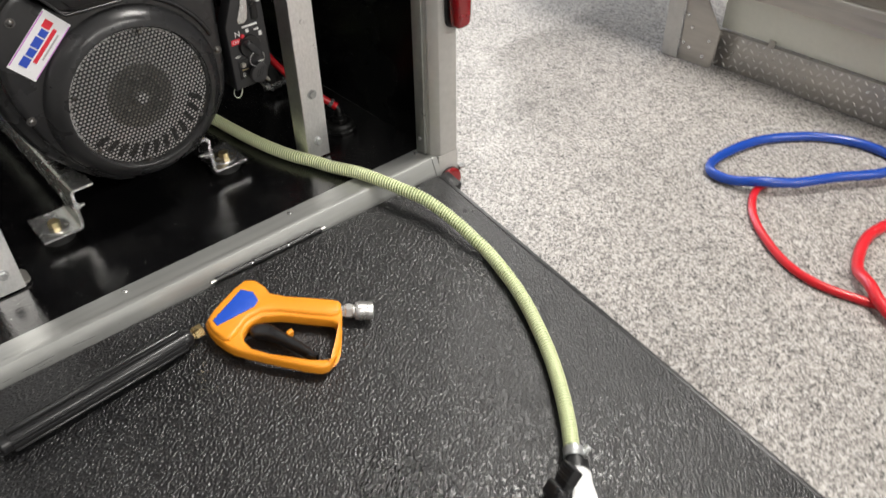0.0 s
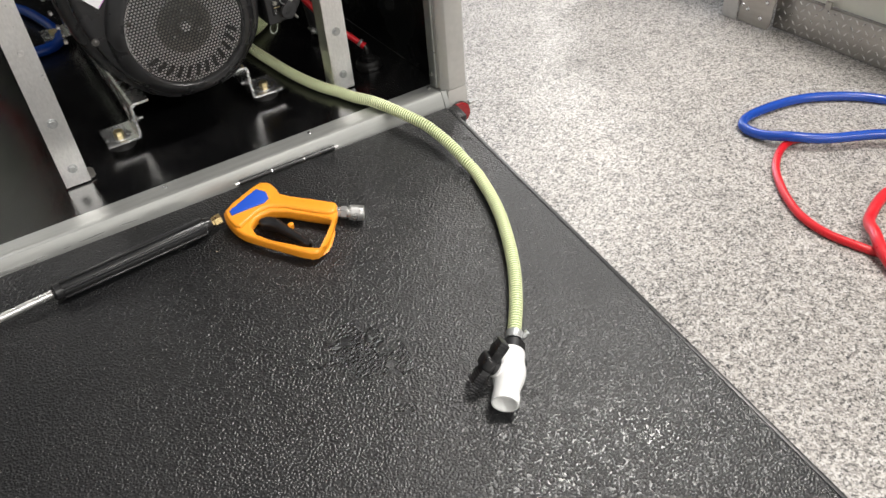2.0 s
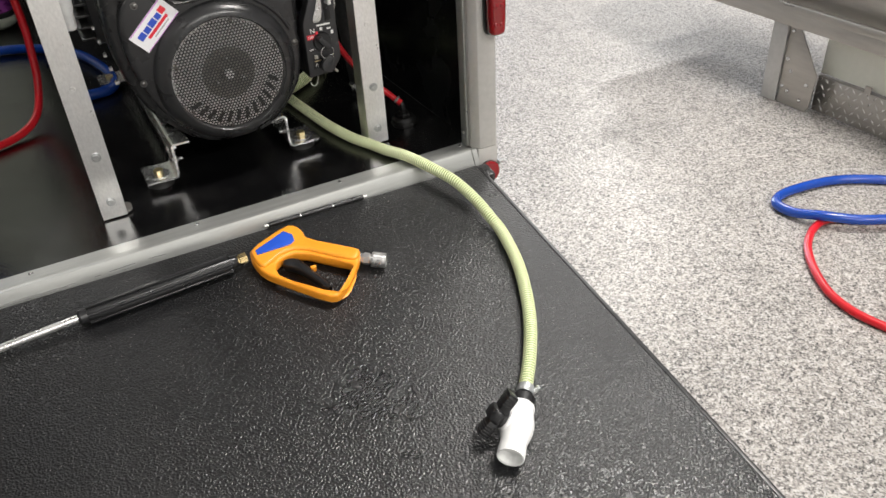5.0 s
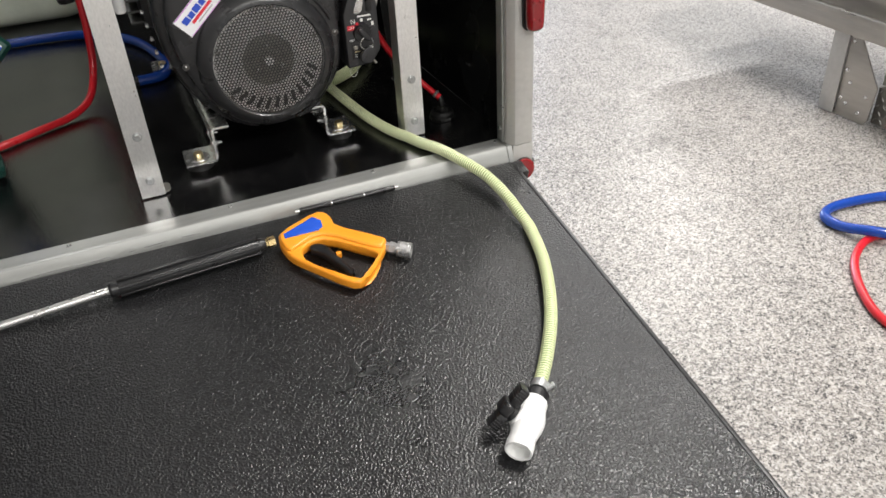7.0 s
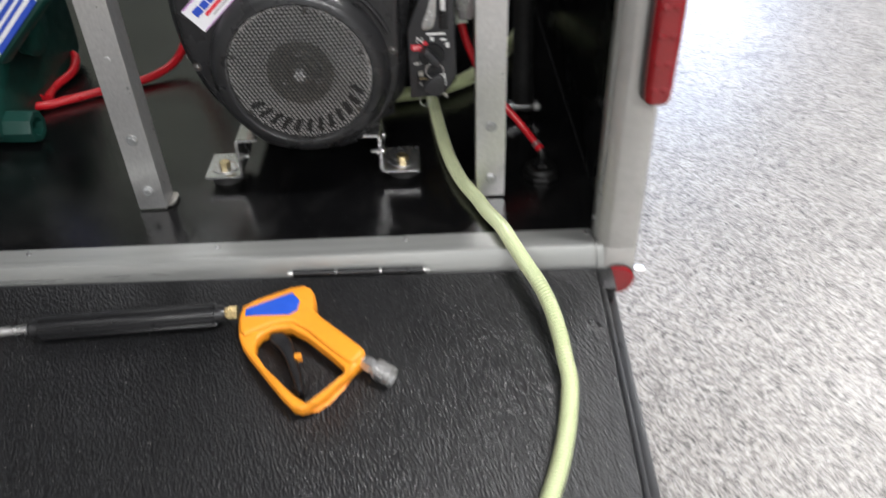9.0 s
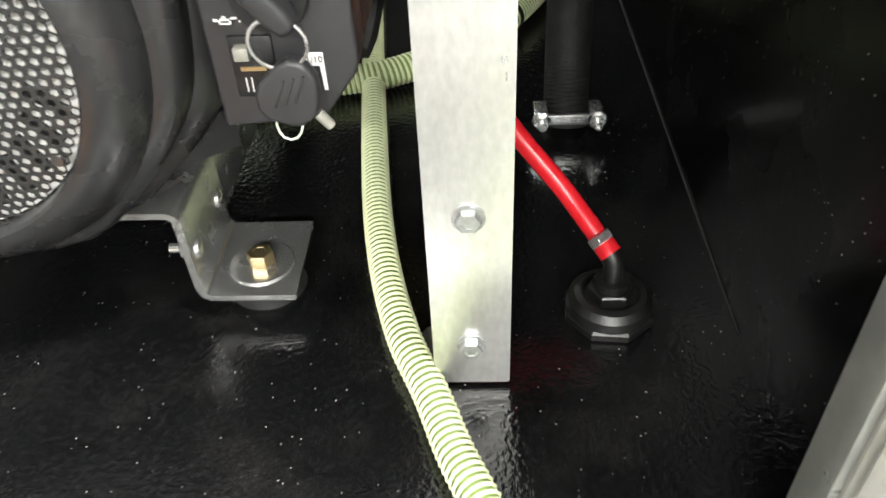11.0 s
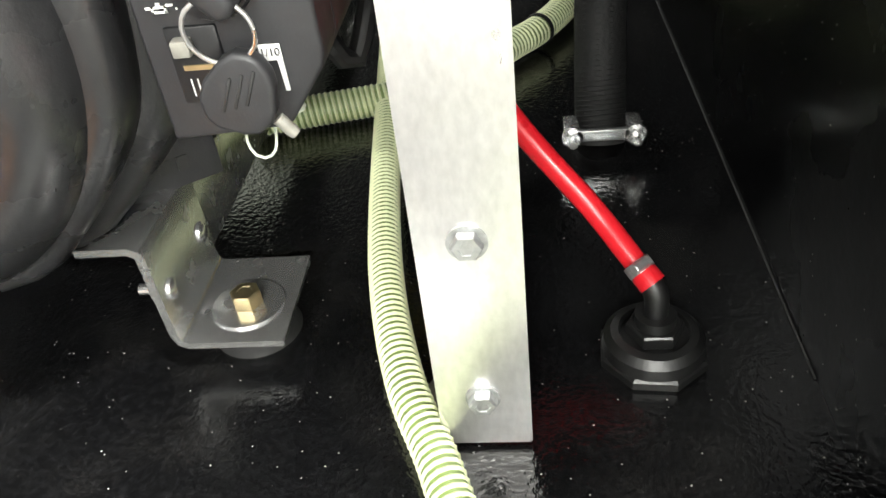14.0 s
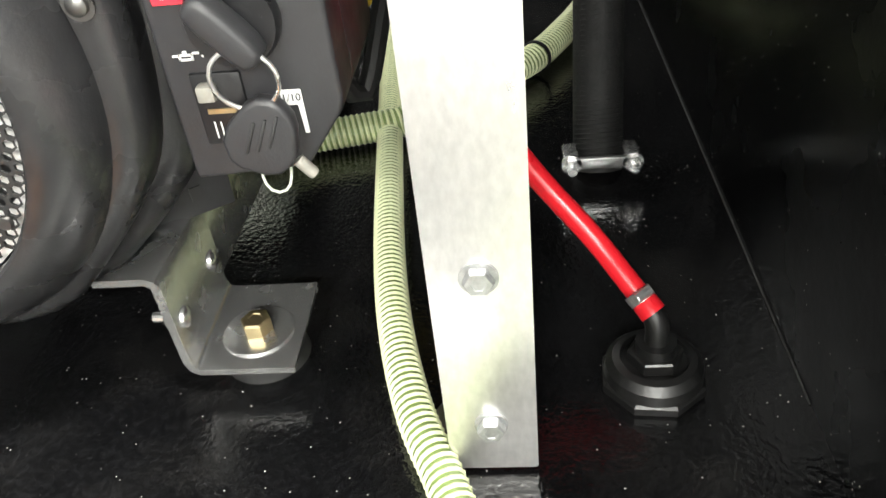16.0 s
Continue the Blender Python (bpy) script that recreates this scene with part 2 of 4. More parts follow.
def lathe(profile, sides=32, m=None, closed=False):
    """profile: (radius, height) rows turned about z."""
    bm = bmesh.new()
    rings = []
    for r, z in profile:
        if r < 1e-6:
            rings.append([bm.verts.new((0, 0, z))])
        else:
            rings.append([bm.verts.new((r * math.cos(2 * math.pi * i / sides), r * math.sin(2 * math.pi * i / sides), z)) for i in range(sides)])
    pairs = list(zip(rings, rings[1:])) + ([(rings[-1], rings[0])] if closed else [])
    for a, b in pairs:
        for i in range(sides):
            j = (i + 1) % sides
            if len(a) == 1 and len(b) == 1:
                continue
            if len(a) == 1:
                bm.faces.new((a[0], b[j], b[i]))
            elif len(b) == 1:
                bm.faces.new((a[i], a[j], b[0]))
            else:
                bm.faces.new((a[i], a[j], b[j], b[i]))
    bmesh.ops.recalc_face_normals(bm, faces=bm.faces)
    return moved(bm, m) if m is not None else bm


def prism(sides, radius, z0, z1, bevel=0.0, m=None, turn=0.0):
    profile = [(0, z0), (radius - bevel, z0), (radius, z0 + bevel), (radius, z1 - bevel), (radius - bevel, z1), (0, z1)] if bevel else [(0, z0), (radius, z0), (radius, z1), (0, z1)]
    bm = lathe(profile, sides)
    if turn:
        moved(bm, Matrix.Rotation(turn, 4, "Z"))
    return moved(bm, m) if m is not None else bm


FACE_MINUS_Y = Matrix.Rotation(radians(90), 4, "X")  # z axis to -y
FACE_PLUS_X = Matrix.Rotation(radians(90), 4, "Y")


def along(a, b):
    """A pose at a whose z axis points to b."""
    d = Vector(b) - Vector(a)
    return Matrix.Translation(a) @ d.to_track_quat("Z", "Y").to_matrix().to_4x4()


def smooth_line(points, step):
    """Catmull-Rom through points, sampled evenly."""
    p = [Vector(q) for q in points]
    p = [2 * p[0] - p[1]] + p + [2 * p[-1] - p[-2]]
    fine = []
    for i in range(1, len(p) - 2):
        for k in range(24):
            t = k / 24
            a, b, c, d = p[i - 1 : i + 3]
            fine.append(0.5 * (2 * b + (c - a) * t + (2 * a - 5 * b + 4 * c - d) * t * t + (3 * b - a - 3 * c + d) * t**3))
    fine.append(p[-2])
    out, left = [fine[0]], step
    for a, b in zip(fine, fine[1:]):
        run = (b - a).length
        at = 0.0
        while run - at >= left:
            at += left
            out.append(a + (b - a) * (at / run))
            left = step
        left -= run - at
    if (out[-1] - fine[-1]).length > step * 0.3:
        out.append(fine[-1])
    return out


def frames_along(line):
    t0 = (line[1] - line[0]).normalized()
    n = t0.orthogonal().normalized()
    out = []
    for i, p in enumerate(line):
        t = (line[min(i + 1, len(line) - 1)] - line[max(i - 1, 0)]).normalized()
        n = (n - t * n.dot(t)).normalized()
        out.append((p, n, t.cross(n)))
    return out


def tube(points, radius, step=0.008, sides=14, caps=True, smooth=True):
    line = smooth_line(points, step) if smooth else [Vector(q) for q in points]
    bm = bmesh.new()
    rings = []
    for p, n, b in frames_along(line):
        rings.append([bm.verts.new(p + radius * (math.cos(2 * math.pi * i / sides) * n + math.sin(2 * math.pi * i / sides) * b)) for i in range(sides)])
    for a, b in zip(rings, rings[1:]):
        for i in range(sides):
            j = (i + 1) % sides
            bm.faces.new((a[i], a[j], b[j], b[i]))
    if caps:
        bm.faces.new(rings[0][::-1])
        bm.faces.new(rings[-1])
    bmesh.ops.recalc_face_normals(bm, faces=bm.faces)
    return bm


def helix(points, radius, wire, pitch, per_turn=12, sides=5):
    """A rib wound round a hose's centre line."""
    step = pitch / per_turn
    line = smooth_line(points, step)
    path = []
    for i, (p, n, b) in enumerate(frames_along(line)):
        a = 2 * math.pi * i / per_turn
        path.append(p + radius * (math.cos(a) * n + math.sin(a) * b))
    return tube(path, wire, sides=sides, smooth=False)


def rounded(points, rounds=2):
    """Chaikin corner cutting of a closed outline."""
    p = [Vector((x, y)) for x, y in points]
    for _ in range(rounds):
        p = [q for i, a in enumerate(p) for q in (a * 0.78 + p[(i + 1) % len(p)] * 0.22, a * 0.22 + p[(i + 1) % len(p)] * 0.78)]
    return p


def inset(p, d):
    """A closed outline drawn in by d."""
    n = len(p)
    turn = 1 if sum(p[i - 1].x * p[i].y - p[i].x * p[i - 1].y for i in range(n)) > 0 else -1
    out = []
    for i in range(n):
        a, b, c = p[i - 1], p[i], p[(i + 1) % n]
        u, w = (b - a).normalized(), (c - b).normalized()
        nu, nw = Vector((-u.y, u.x)) * turn, Vector((-w.y, w.x)) * turn
        mid = nu + nw
        out.append(b + mid * (d / max(0.5, 1 + nu.dot(nw))))
    return out


def plate(outline, thick, bevel, holes=(), m=None, rounds=2):
    """A flat shape with rounded edges and holes, in its own xy, lying from z = 0 to thick."""
    cu = bpy.data.curves.new("tmp", "CURVE")
    cu.dimensions, cu.fill_mode = "2D", "BOTH"
    cu.extrude, cu.bevel_depth, cu.bevel_resolution = thick / 2 - bevel, bevel, 2
    for k, o in enumerate((outline, *holes)):
        pts = rounded(o, rounds) if rounds else [Vector((x, y)) for x, y in o]
        pts = inset(pts, bevel if k == 0 else -bevel)
        sp = cu.splines.new("POLY")
        sp.points.add(len(pts) - 1)
        for q, v in zip(sp.points, pts):
            q.co = (v.x, v.y, 0, 1)
        sp.use_cyclic_u = True
    ob = bpy.data.objects.new("tmp", cu)
    scene.collection.objects.link(ob)
    me = bpy.data.meshes.new_from_object(ob.evaluated_get(bpy.context.evaluated_depsgraph_get()))
    bm = bmesh.new()
    bm.from_mesh(me)
    bpy.data.objects.remove(ob)
    bpy.data.curves.remove(cu)
    bpy.data.meshes.remove(me)
    bmesh.ops.remove_doubles(bm, verts=bm.verts, dist=1e-6)
    bmesh.ops.translate(bm, vec=(0, 0, thick / 2), verts=bm.verts)
    return moved(bm, m) if m is not None else bm


def letters(text, size, m, material, parent, name="lettering"):
    cu = bpy.data.curves.new("tmp", "FONT")
    cu.body, cu.size, cu.extrude, cu.align_x, cu.align_y = text, size, 0.0002, "CENTER", "CENTER"
    ob = bpy.data.objects.new("tmp", cu)
    scene.collection.objects.link(ob)
    me = bpy.data.meshes.new_from_object(ob.evaluated_get(bpy.context.evaluated_depsgraph_get()))
    bpy.data.objects.remove(ob)
    bpy.data.curves.remove(cu)
    me.transform(m)
    return part_mesh(name, me, material, parent, smooth=0)


def hex_bolt(parent, place, m, across=0.0125, head=0.0052, washer=0.0, material=None, wmat=None, name="bolt"):
    """A hexagon bolt head on its washer, standing along m's z axis."""
    at = Matrix.Translation(place) @ m
    top = 0.0
    if washer:
        part("washer", lathe([(0, 0), (washer, 0), (washer, 0.0014), (0, 0.0014)], 32, at), wmat or M_ZINC, parent)
        top = 0.0014
    bm = lathe([(0, top), (across * 0.56, top), (across * 0.577, top + 0.0008), (across * 0.577, top + head - 0.001), (across * 0.5, top + head), (across * 0.3, top + head), (across * 0.27, top + head - 0.0004), (0, top + head - 0.0004)], 6, at)
    return part(name, bm, material or M_ZINC, parent, smooth=20)


def bar(name, x0, x1, z0, z1, y, material, parent, t=0.0006):
    return part(name, box(x0, x1, y - t, y, z0, z1), material, parent, smooth=0)


# ---------------------------------------------------------------- the shop
GROUND = -0.379

floor = tagged(part("floor", box(-5.0, 6.0, -6.0, 7.0, GROUND - 0.12, GROUND), M_EPOXY, smooth=0), "speckled grey and white epoxy flake shop floor", "floor", kind="structure")
for nm, b in (("wall_north", (-5.0, 6.0, 7.0, 7.15)), ("wall_south", (-5.0, 6.0, -6.15, -6.0)), ("wall_east", (6.0, 6.15, -6.15, 7.15)), ("wall_west", (-5.15, -5.0, -6.15, 7.15))):
    tagged(part(nm, box(*b, GROUND - 0.12, 2.9), M_WALL, smooth=0), "plain pale painted shop wall", "wall", kind="structure")
tagged(part("ceiling", box(-5.15, 6.15, -6.15, 7.15, 2.9, 3.0), M_WALL, smooth=0), "plain pale shop ceiling", "ceiling", kind="structure")

# ---------------------------------------------------------------- the enclosed trailer
X_LEFT, X_RIGHT, Y_REAR, Y_FRONT, ROOF = -1.62, 0.0185, 0.0, 2.45, 1.62
trailer = thing("enclosed_trailer", "enclosed cargo trailer with black rubber deck and aluminium door frame", "trailer", pose(-0.8, 1.2, GROUND))
INV = trailer.matrix_basis.inverted()


def tpart(name, bm, material, label="", smooth=35):
    return part(name, moved(bm, INV), material, trailer, label, smooth)


tpart("deck", box(X_LEFT, X_RIGHT, 0.001, Y_FRONT, -0.045, 0.0), M_DECK, "glossy black rubber-coated deck", 0)
tpart("side_wall", box(X_RIGHT, X_RIGHT + 0.018, 0.002, Y_FRONT, -0.045, ROOF), M_LINER, "black lined wall", 0)
tpart("side_wall", box(X_LEFT - 0.018, X_LEFT, 0.002, Y_FRONT, -0.045, ROOF), M_LINER, "black lined wall", 0)
tpart("front_wall", box(X_LEFT - 0.018, X_RIGHT + 0.018, Y_FRONT, Y_FRONT + 0.02, -0.045, ROOF), M_LINER, "black lined wall", 0)
tpart("roof", box(X_LEFT - 0.04, X_RIGHT + 0.04, -0.04, Y_FRONT + 0.04, ROOF, ROOF + 0.03), M_SHELL, "", 0)
# unseen black sheet added below the roof to cut glare on deck and wall
tpart("unseen_glare_screen", box(X_LEFT, X_RIGHT, 0.0, Y_FRONT, ROOF - 0.02, ROOF - 0.004), M_LINER, "", 0)
tpart("skin", box(X_RIGHT + 0.018, X_RIGHT + 0.03, 0.0, Y_FRONT + 0.02, -0.12, ROOF), M_SHELL, "white outer skin", 0)
tpart("skin", box(X_LEFT - 0.03, X_LEFT - 0.018, 0.0, Y_FRONT + 0.02, -0.12, ROOF), M_SHELL, "white outer skin", 0)
tpart("chassis", joined(box(X_LEFT + 0.1, X_RIGHT - 0.1, 0.2, Y_FRONT, -0.12, -0.046), box(X_LEFT + 0.2, X_RIGHT - 0.2, 1.2, 1.28, -0.2, -0.12)), M_BLACK, "", 0)
for wx in (X_LEFT - 0.15, X_RIGHT + 0.05):
    tpart("wheel", lathe([(0.0, 0.02), (0.1, 0.02), (0.105, 0.0), (0.165, 0.0), (0.17, 0.02), (0.17, 0.08), (0.165, 0.1), (0.105, 0.1), (0.1, 0.08), (0.0, 0.08)], 36, Matrix.Translation((wx, 1.24, GROUND + 0.17)) @ FACE_PLUS_X), M_RUBBER)
# coved seam where the deck lining meets the wall
tpart("corner_seam", box(X_RIGHT - 0.0013, X_RIGHT - 0.0002, 0.13, Y_FRONT - 0.001, 0.0002, 0.0006), M_SEAM, "dusty caulked seam", 0)


def sill_section(x0, x1):
    """Rear sill: a flat threshold, a raised lip and the rounded front face."""
    prof = [(0.0, -0.004), (0.0, 0.0015), (-0.030, 0.0015), (-0.0312, 0.0030), (-0.0335, 0.0034), (-0.040, 0.0034), (-0.0430, 0.0022), (-0.0445, -0.001), (-0.0565, -0.030), (-0.0565, -0.05), (-0.053, -0.052), (-0.003, -0.052)]
    bm = bmesh.new()
    a = [bm.verts.new((x0, y, z)) for y, z in prof]
    b = [bm.verts.new((x1, y, z)) for y, z in prof]
    for i in range(len(prof)):
        j = (i + 1) % len(prof)
        bm.faces.new((a[i], a[j], b[j], b[i]))
    bm.faces.new(a[::-1]), bm.faces.new(b)
    bmesh.ops.recalc_face_normals(bm, faces=bm.faces)
    return bm


sill = tpart("sill", sill_section(X_LEFT + 0.02, -0.004), M_MILL, "brushed aluminium rear sill")
tpart("sill_end", sill_section(-0.0025, 0.008), M_MILL)


def post_section(z0, z1, flip=1, at=0.0):
    """Upright of the door frame: inner return, raised lip and the face."""
    prof = [(0.004, 0.0), (0.001, -0.001), (0.001, -0.028), (0.0035, -0.030), (0.0010, -0.034), (0.0020, -0.036), (0.0120, -0.0475), (0.0140, -0.0485), (0.049, -0.0485), (0.054, -0.044), (0.054, 0.001), (0.024, 0.001)]
    bm = bmesh.new()
    a = [bm.verts.new((at + flip * x, y, z0)) for x, y in prof]
    b = [bm.verts.new((at + flip * x, y, z1)) for x, y in prof]
    for i in range(len(prof)):
        j = (i + 1) % len(prof)
        bm.faces.new((a[i], a[j], b[j], b[i]))
    bm.faces.new(a[::-1]), bm.faces.new(b)
    bmesh.ops.recalc_face_normals(bm, faces=bm.faces)
    return bm


tpart("door_post", post_section(0.0035, ROOF), M_FRAME, "grey painted aluminium door post")
tpart("post_foot", box(0.009, 0.0535, -0.048, 0.0, -0.075, 0.0025, 0.002), M_FRAME)
tpart("door_post", post_section(-0.075, ROOF, -1, X_LEFT + 0.02), M_FRAME, "grey painted aluminium door post")
tpart("jamb_strip", box(-0.0035, 0.0008, -0.026, -0.003, 0.004, ROOF - 0.001, 0.0006), M_MILL, "bare aluminium strip")
tpart("header", box(X_LEFT, 0.0, -0.048, 0.0, ROOF - 0.06, ROOF - 0.001), M_FRAME)
for sx in (-1.36, -1.09, -0.816, -0.544, -0.272, -0.012):
    tpart("screw", lathe([(0, 0.0015), (0.0042, 0.0015), (0.0040, 0.0028), (0.0022, 0.004), (0, 0.0042)], 12, Matrix.Translation((sx, -0.011, 0.0))), M_ZINC)
for sz in (0.03, 0.42, 0.86):
    tpart("screw", lathe([(0, 0), (0.0042, 0), (0.0040, 0.0013), (0.0022, 0.0025), (0, 0.0027)], 12, Matrix.Translation((-0.0035, -0.013, sz)) @ Matrix.Rotation(radians(-90), 4, "Y")), M_ZINC)

# tail lamp and marker lamp
LAMP = [(0.024, 0.246), (0.024, 0.545), (0.030, 0.560), (0.056, 0.560), (0.062, 0.545), (0.062, 0.246), (0.056, 0.231), (0.030, 0.231)]
tail = thing("tail_lamp", "long red ribbed tail lamp on the door post", "lamp", pose(0.043, -0.049, 0.39))
TI = tail.matrix_basis.inverted()
part("base", plate(LAMP, 0.006, 0.001, m=TI @ Matrix.Translation((0, -0.049, 0)) @ FACE_MINUS_Y), M_BLACK, tail)
lens = part("lens", plate([(0.043 + (x - 0.043) * 0.94, 0.391 + (z - 0.391) * 0.985) for x, z in LAMP], 0.022, 0.008, m=TI @ Matrix.Translation((0, -0.055, 0)) @ FACE_MINUS_Y), M_LENS, tail)
for k in range(9):
    for dx in (-0.0065, 0.0065):
        part("bulb_dome", lathe([(0.005, 0), (0.0045, 0.0012), (0.0025, 0.002), (0, 0.0023)], 14, TI @ Matrix.Translation((0.043 + dx, -0.0765, 0.255 + k * 0.0335)) @ FACE_MINUS_Y), M_LENS, lens)
part("screw", lathe([(0, 0), (0.0028, 0), (0.002, 0.0015), (0, 0.0018)], 10, TI @ Matrix.Translation((0.043, -0.0745, 0.242)) @ FACE_MINUS_Y), M_ZINC, tail)
mark = thing("marker_lamp", "round red marker lamp at the foot of the door post", "lamp", pose(0.030, -0.049, -0.0515))
part("base", lathe([(0, 0), (0.0245, 0), (0.0245, 0.004), (0, 0.004)], 36, FACE_MINUS_Y), M_BLACK, mark)
part("lens", lathe([(0.0238, 0.004), (0.0235, 0.007), (0.021, 0.0095), (0.012, 0.0110), (0, 0.0112)], 36, FACE_MINUS_Y), M_LENS, mark)
part("bolt", lathe([(0, 0), (0.005, 0), (0.005, 0.012), (0, 0.013)], 10, pose(0.024, 0.0, 0.014) @ FACE_PLUS_X), M_ZINC, mark)

# ---------------------------------------------------------------- the ramp door
EX, EY = Vector((1, 0, -0.0094)).normalized(), Vector((0, 1, 0.18)).normalized()
EZ = EX.cross(EY).normalized()
EY = EZ.cross(EX)
RAMP = Matrix(((EX.x, EY.x, EZ.x, 0), (EX.y, EY.y, EZ.y, 0), (EX.z, EY.z, EZ.z, -0.0122), (0, 0, 0, 1)))
SL = math.sqrt(1 + 0.18**2)
ramp = thing("ramp_door", "lowered ramp door covered in pebbled black rubber", "ramp", RAMP @ pose(-0.8, -1.0 * SL, 0))


def rpart(name, bm, material, label="", smooth=35):
    return part(name, moved(bm, Matrix.Translation((0.8, SL, 0))), material, ramp, label, smooth)


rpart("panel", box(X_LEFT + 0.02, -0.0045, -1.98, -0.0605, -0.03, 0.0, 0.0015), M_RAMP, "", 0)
rpart("edge_trim", box(-0.0040, 0.0035, -1.99, -0.062, -0.030, -0.0008, 0.001), M_BLACK, "black edge trim")
rpart("edge_trim", box(X_LEFT + 0.002, X_LEFT + 0.019, -1.99, -0.062, -0.034, 0.0025, 0.002), M_RUBBER)
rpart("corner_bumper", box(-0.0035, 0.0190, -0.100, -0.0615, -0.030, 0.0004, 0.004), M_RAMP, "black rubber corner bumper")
rpart("edge_flange", box(0.0040, 0.0240, -1.99, -0.064, -0.040, -0.0320, 0.0015), M_BLACK, "black lower edge flange")
rpart("end_flap", box(X_LEFT + 0.02, 0.0, -2.06, -1.992, -0.028, -0.004, 0.002), M_MILL)
for hx0, hx1 in ((-0.433, -0.246), (-1.26, -1.07)):
    tpart("hinge_leaf", moved(box(hx0, hx1, -0.0022, -0.0004, -0.022, -0.012, 0.0004), Matrix.Translation((0, -0.0485, -0.0095)) @ Matrix.Rotation(radians(-22.5), 4, "X")), M_BLACK)
    for k in range(3):
        a, b = hx0 + (hx1 - hx0) * (k + 0.03) / 3, hx0 + (hx1 - hx0) * (k + 0.97) / 3
        rpart("hinge_knuckle", tube([(a, -0.0585, 0.0045), ((a + b) / 2, -0.0585, 0.0045), (b, -0.0585, 0.0045)], 0.0046, 0.02, 14), M_GRIP)
    rpart("hinge_pin", tube([(hx0 - 0.006, -0.0585, 0.0045), (hx0, -0.0585, 0.0045), (hx1 + 0.006, -0.0585, 0.0045)], 0.0024, 0.03, 10), M_STEEL, "bright hinge pin")


def on_ramp(x, y, h=0.0):
    return RAMP @ Vector((x, y * SL, h))


# ---------------------------------------------------------------- shelf braces
def brace(name_x, side):
    """Upright angle bar: front leg and a leg turned back on one side, bolted near the foot."""
    w, t, d, top = 0.0425, 0.004, 0.04, 1.05
    x0, x1 = -w / 2, w / 2
    b = thing("shelf_brace", "upright brushed aluminium angle brace bolted near its foot", "brace", pose(name_x, 0.092, 0.003), group="shelf braces")
    prof = [(x0, 0), (x1, 0), (x1, d), (x1 - t, d), (x1 - t, t), (x0, t)]
    if side < 0:
        prof = [(-x, y) for x, y in prof][::-1]
    bm = bmesh.new()
    lo = [bm.verts.new((x, y, 0)) for x, y in prof]
    hi = [bm.verts.new((x, y, top)) for x, y in prof]
    for i in range(6):
        j = (i + 1) % 6
        bm.faces.new((lo[i], lo[j], hi[j], hi[i]))
    bm.faces.new(lo[::-1]), bm.faces.new(hi)
    bmesh.ops.recalc_face_normals(bm, faces=bm.faces)
    bmesh.ops.bevel(bm, geom=[e for e in bm.edges], offset=0.0007, segments=2, affect="EDGES")
    part("angle_bar", bm, M_BRACE, b)
    foot = [(side * 0.012, 0.006), (side * 0.032, 0.006), (side * 0.032, 0.042), (side * 0.012, 0.042)]
    part("foot_plate", plate(foot if side > 0 else foot[::-1], 0.003, 0.0008, rounds=1), M_DULL, b)
    hex_bolt(b, (0.0, 0, 0.033), FACE_MINUS_Y, 0.0115, 0.005, washer=0.0078, material=M_GALV, wmat=M_GALV)
    hex_bolt(b, (0.0, 0, 0.121), FACE_MINUS_Y, 0.0115, 0.004, washer=0.0082, material=M_GALV, wmat=M_GALV)
    hex_bolt(b, (0.0, 0, 0.245), FACE_MINUS_Y, 0.009, 0.0012, material=M_BRACE)
    return b


brace(-0.143, -1)
brace(-0.664, 1)

# ---------------------------------------------------------------- the engine
EC = (-0.410, 0.300, 0.0)
engine = thing("engine", "black air-cooled petrol engine with honeycomb fan grille", "engine", pose(*EC))
EI = engine.matrix_basis.inverted()
HUB = Vector((-0.409, 0.100, 0.211))


def epart(name, bm, material, parent=None, label="", smooth=35):
    return part(name, moved(bm, EI), material, parent or engine, label, smooth)


XZ = Matrix(((1, 0, 0, 0), (0, 0, -1, 0), (0, 1, 0, 0), (0, 0, 0, 1)))  # plan x, y to x, z; thickness to -y


def upright(outline, y_front, y_back, bevel, holes=(), rounds=2):
    return plate(outline, y_back - y_front, bevel, holes, Matrix.Translation((0, y_back, 0)) @ XZ, rounds)


SHROUD = [(-0.478, 0.076), (-0.342, 0.076), (-0.292, 0.122), (-0.266, 0.155), (-0.256, 0.205), (-0.253, 0.290), (-0.236, 0.365), (-0.236, 0.440), (-0.300, 0.505), (-0.500, 0.505), (-0.572, 0.440), (-0.585, 0.350), (-0.585, 0.250), (-0.560, 0.165), (-0.515, 0.110)]
shroud = epart("shroud", upright(SHROUD, 0.142, 0.235, 0.018), M_SHROUD)
FRONT = [(-0.466, 0.080), (-0.350, 0.080), (-0.300, 0.130), (-0.276, 0.165), (-0.268, 0.210), (-0.266, 0.285), (-0.262, 0.350), (-0.300, 0.392), (-0.340, 0.350), (-0.486, 0.350), (-0.520, 0.392), (-0.566, 0.345), (-0.570, 0.262), (-0.545, 0.180), (-0.512, 0.128)]
epart("front_cover", upright(FRONT, 0.117, 0.150, 0.010), M_SHROUD)
hub_m = Matrix.Translation(HUB) @ FACE_MINUS_Y
epart("fan_ring", lathe([(0.1000, -0.012), (0.1010, 0.0035), (0.1025, 0.005), (0.108, 0.0045), (0.116, 0.0), (0.1235, -0.009), (0.1265, -0.0155), (0.1272, -0.030)], 72, hub_m), M_SHROUD)
epart("fan_well", lathe([(0, -0.035), (0.10, -0.035), (0.1035, -0.012)], 48, hub_m), M_BLACK)


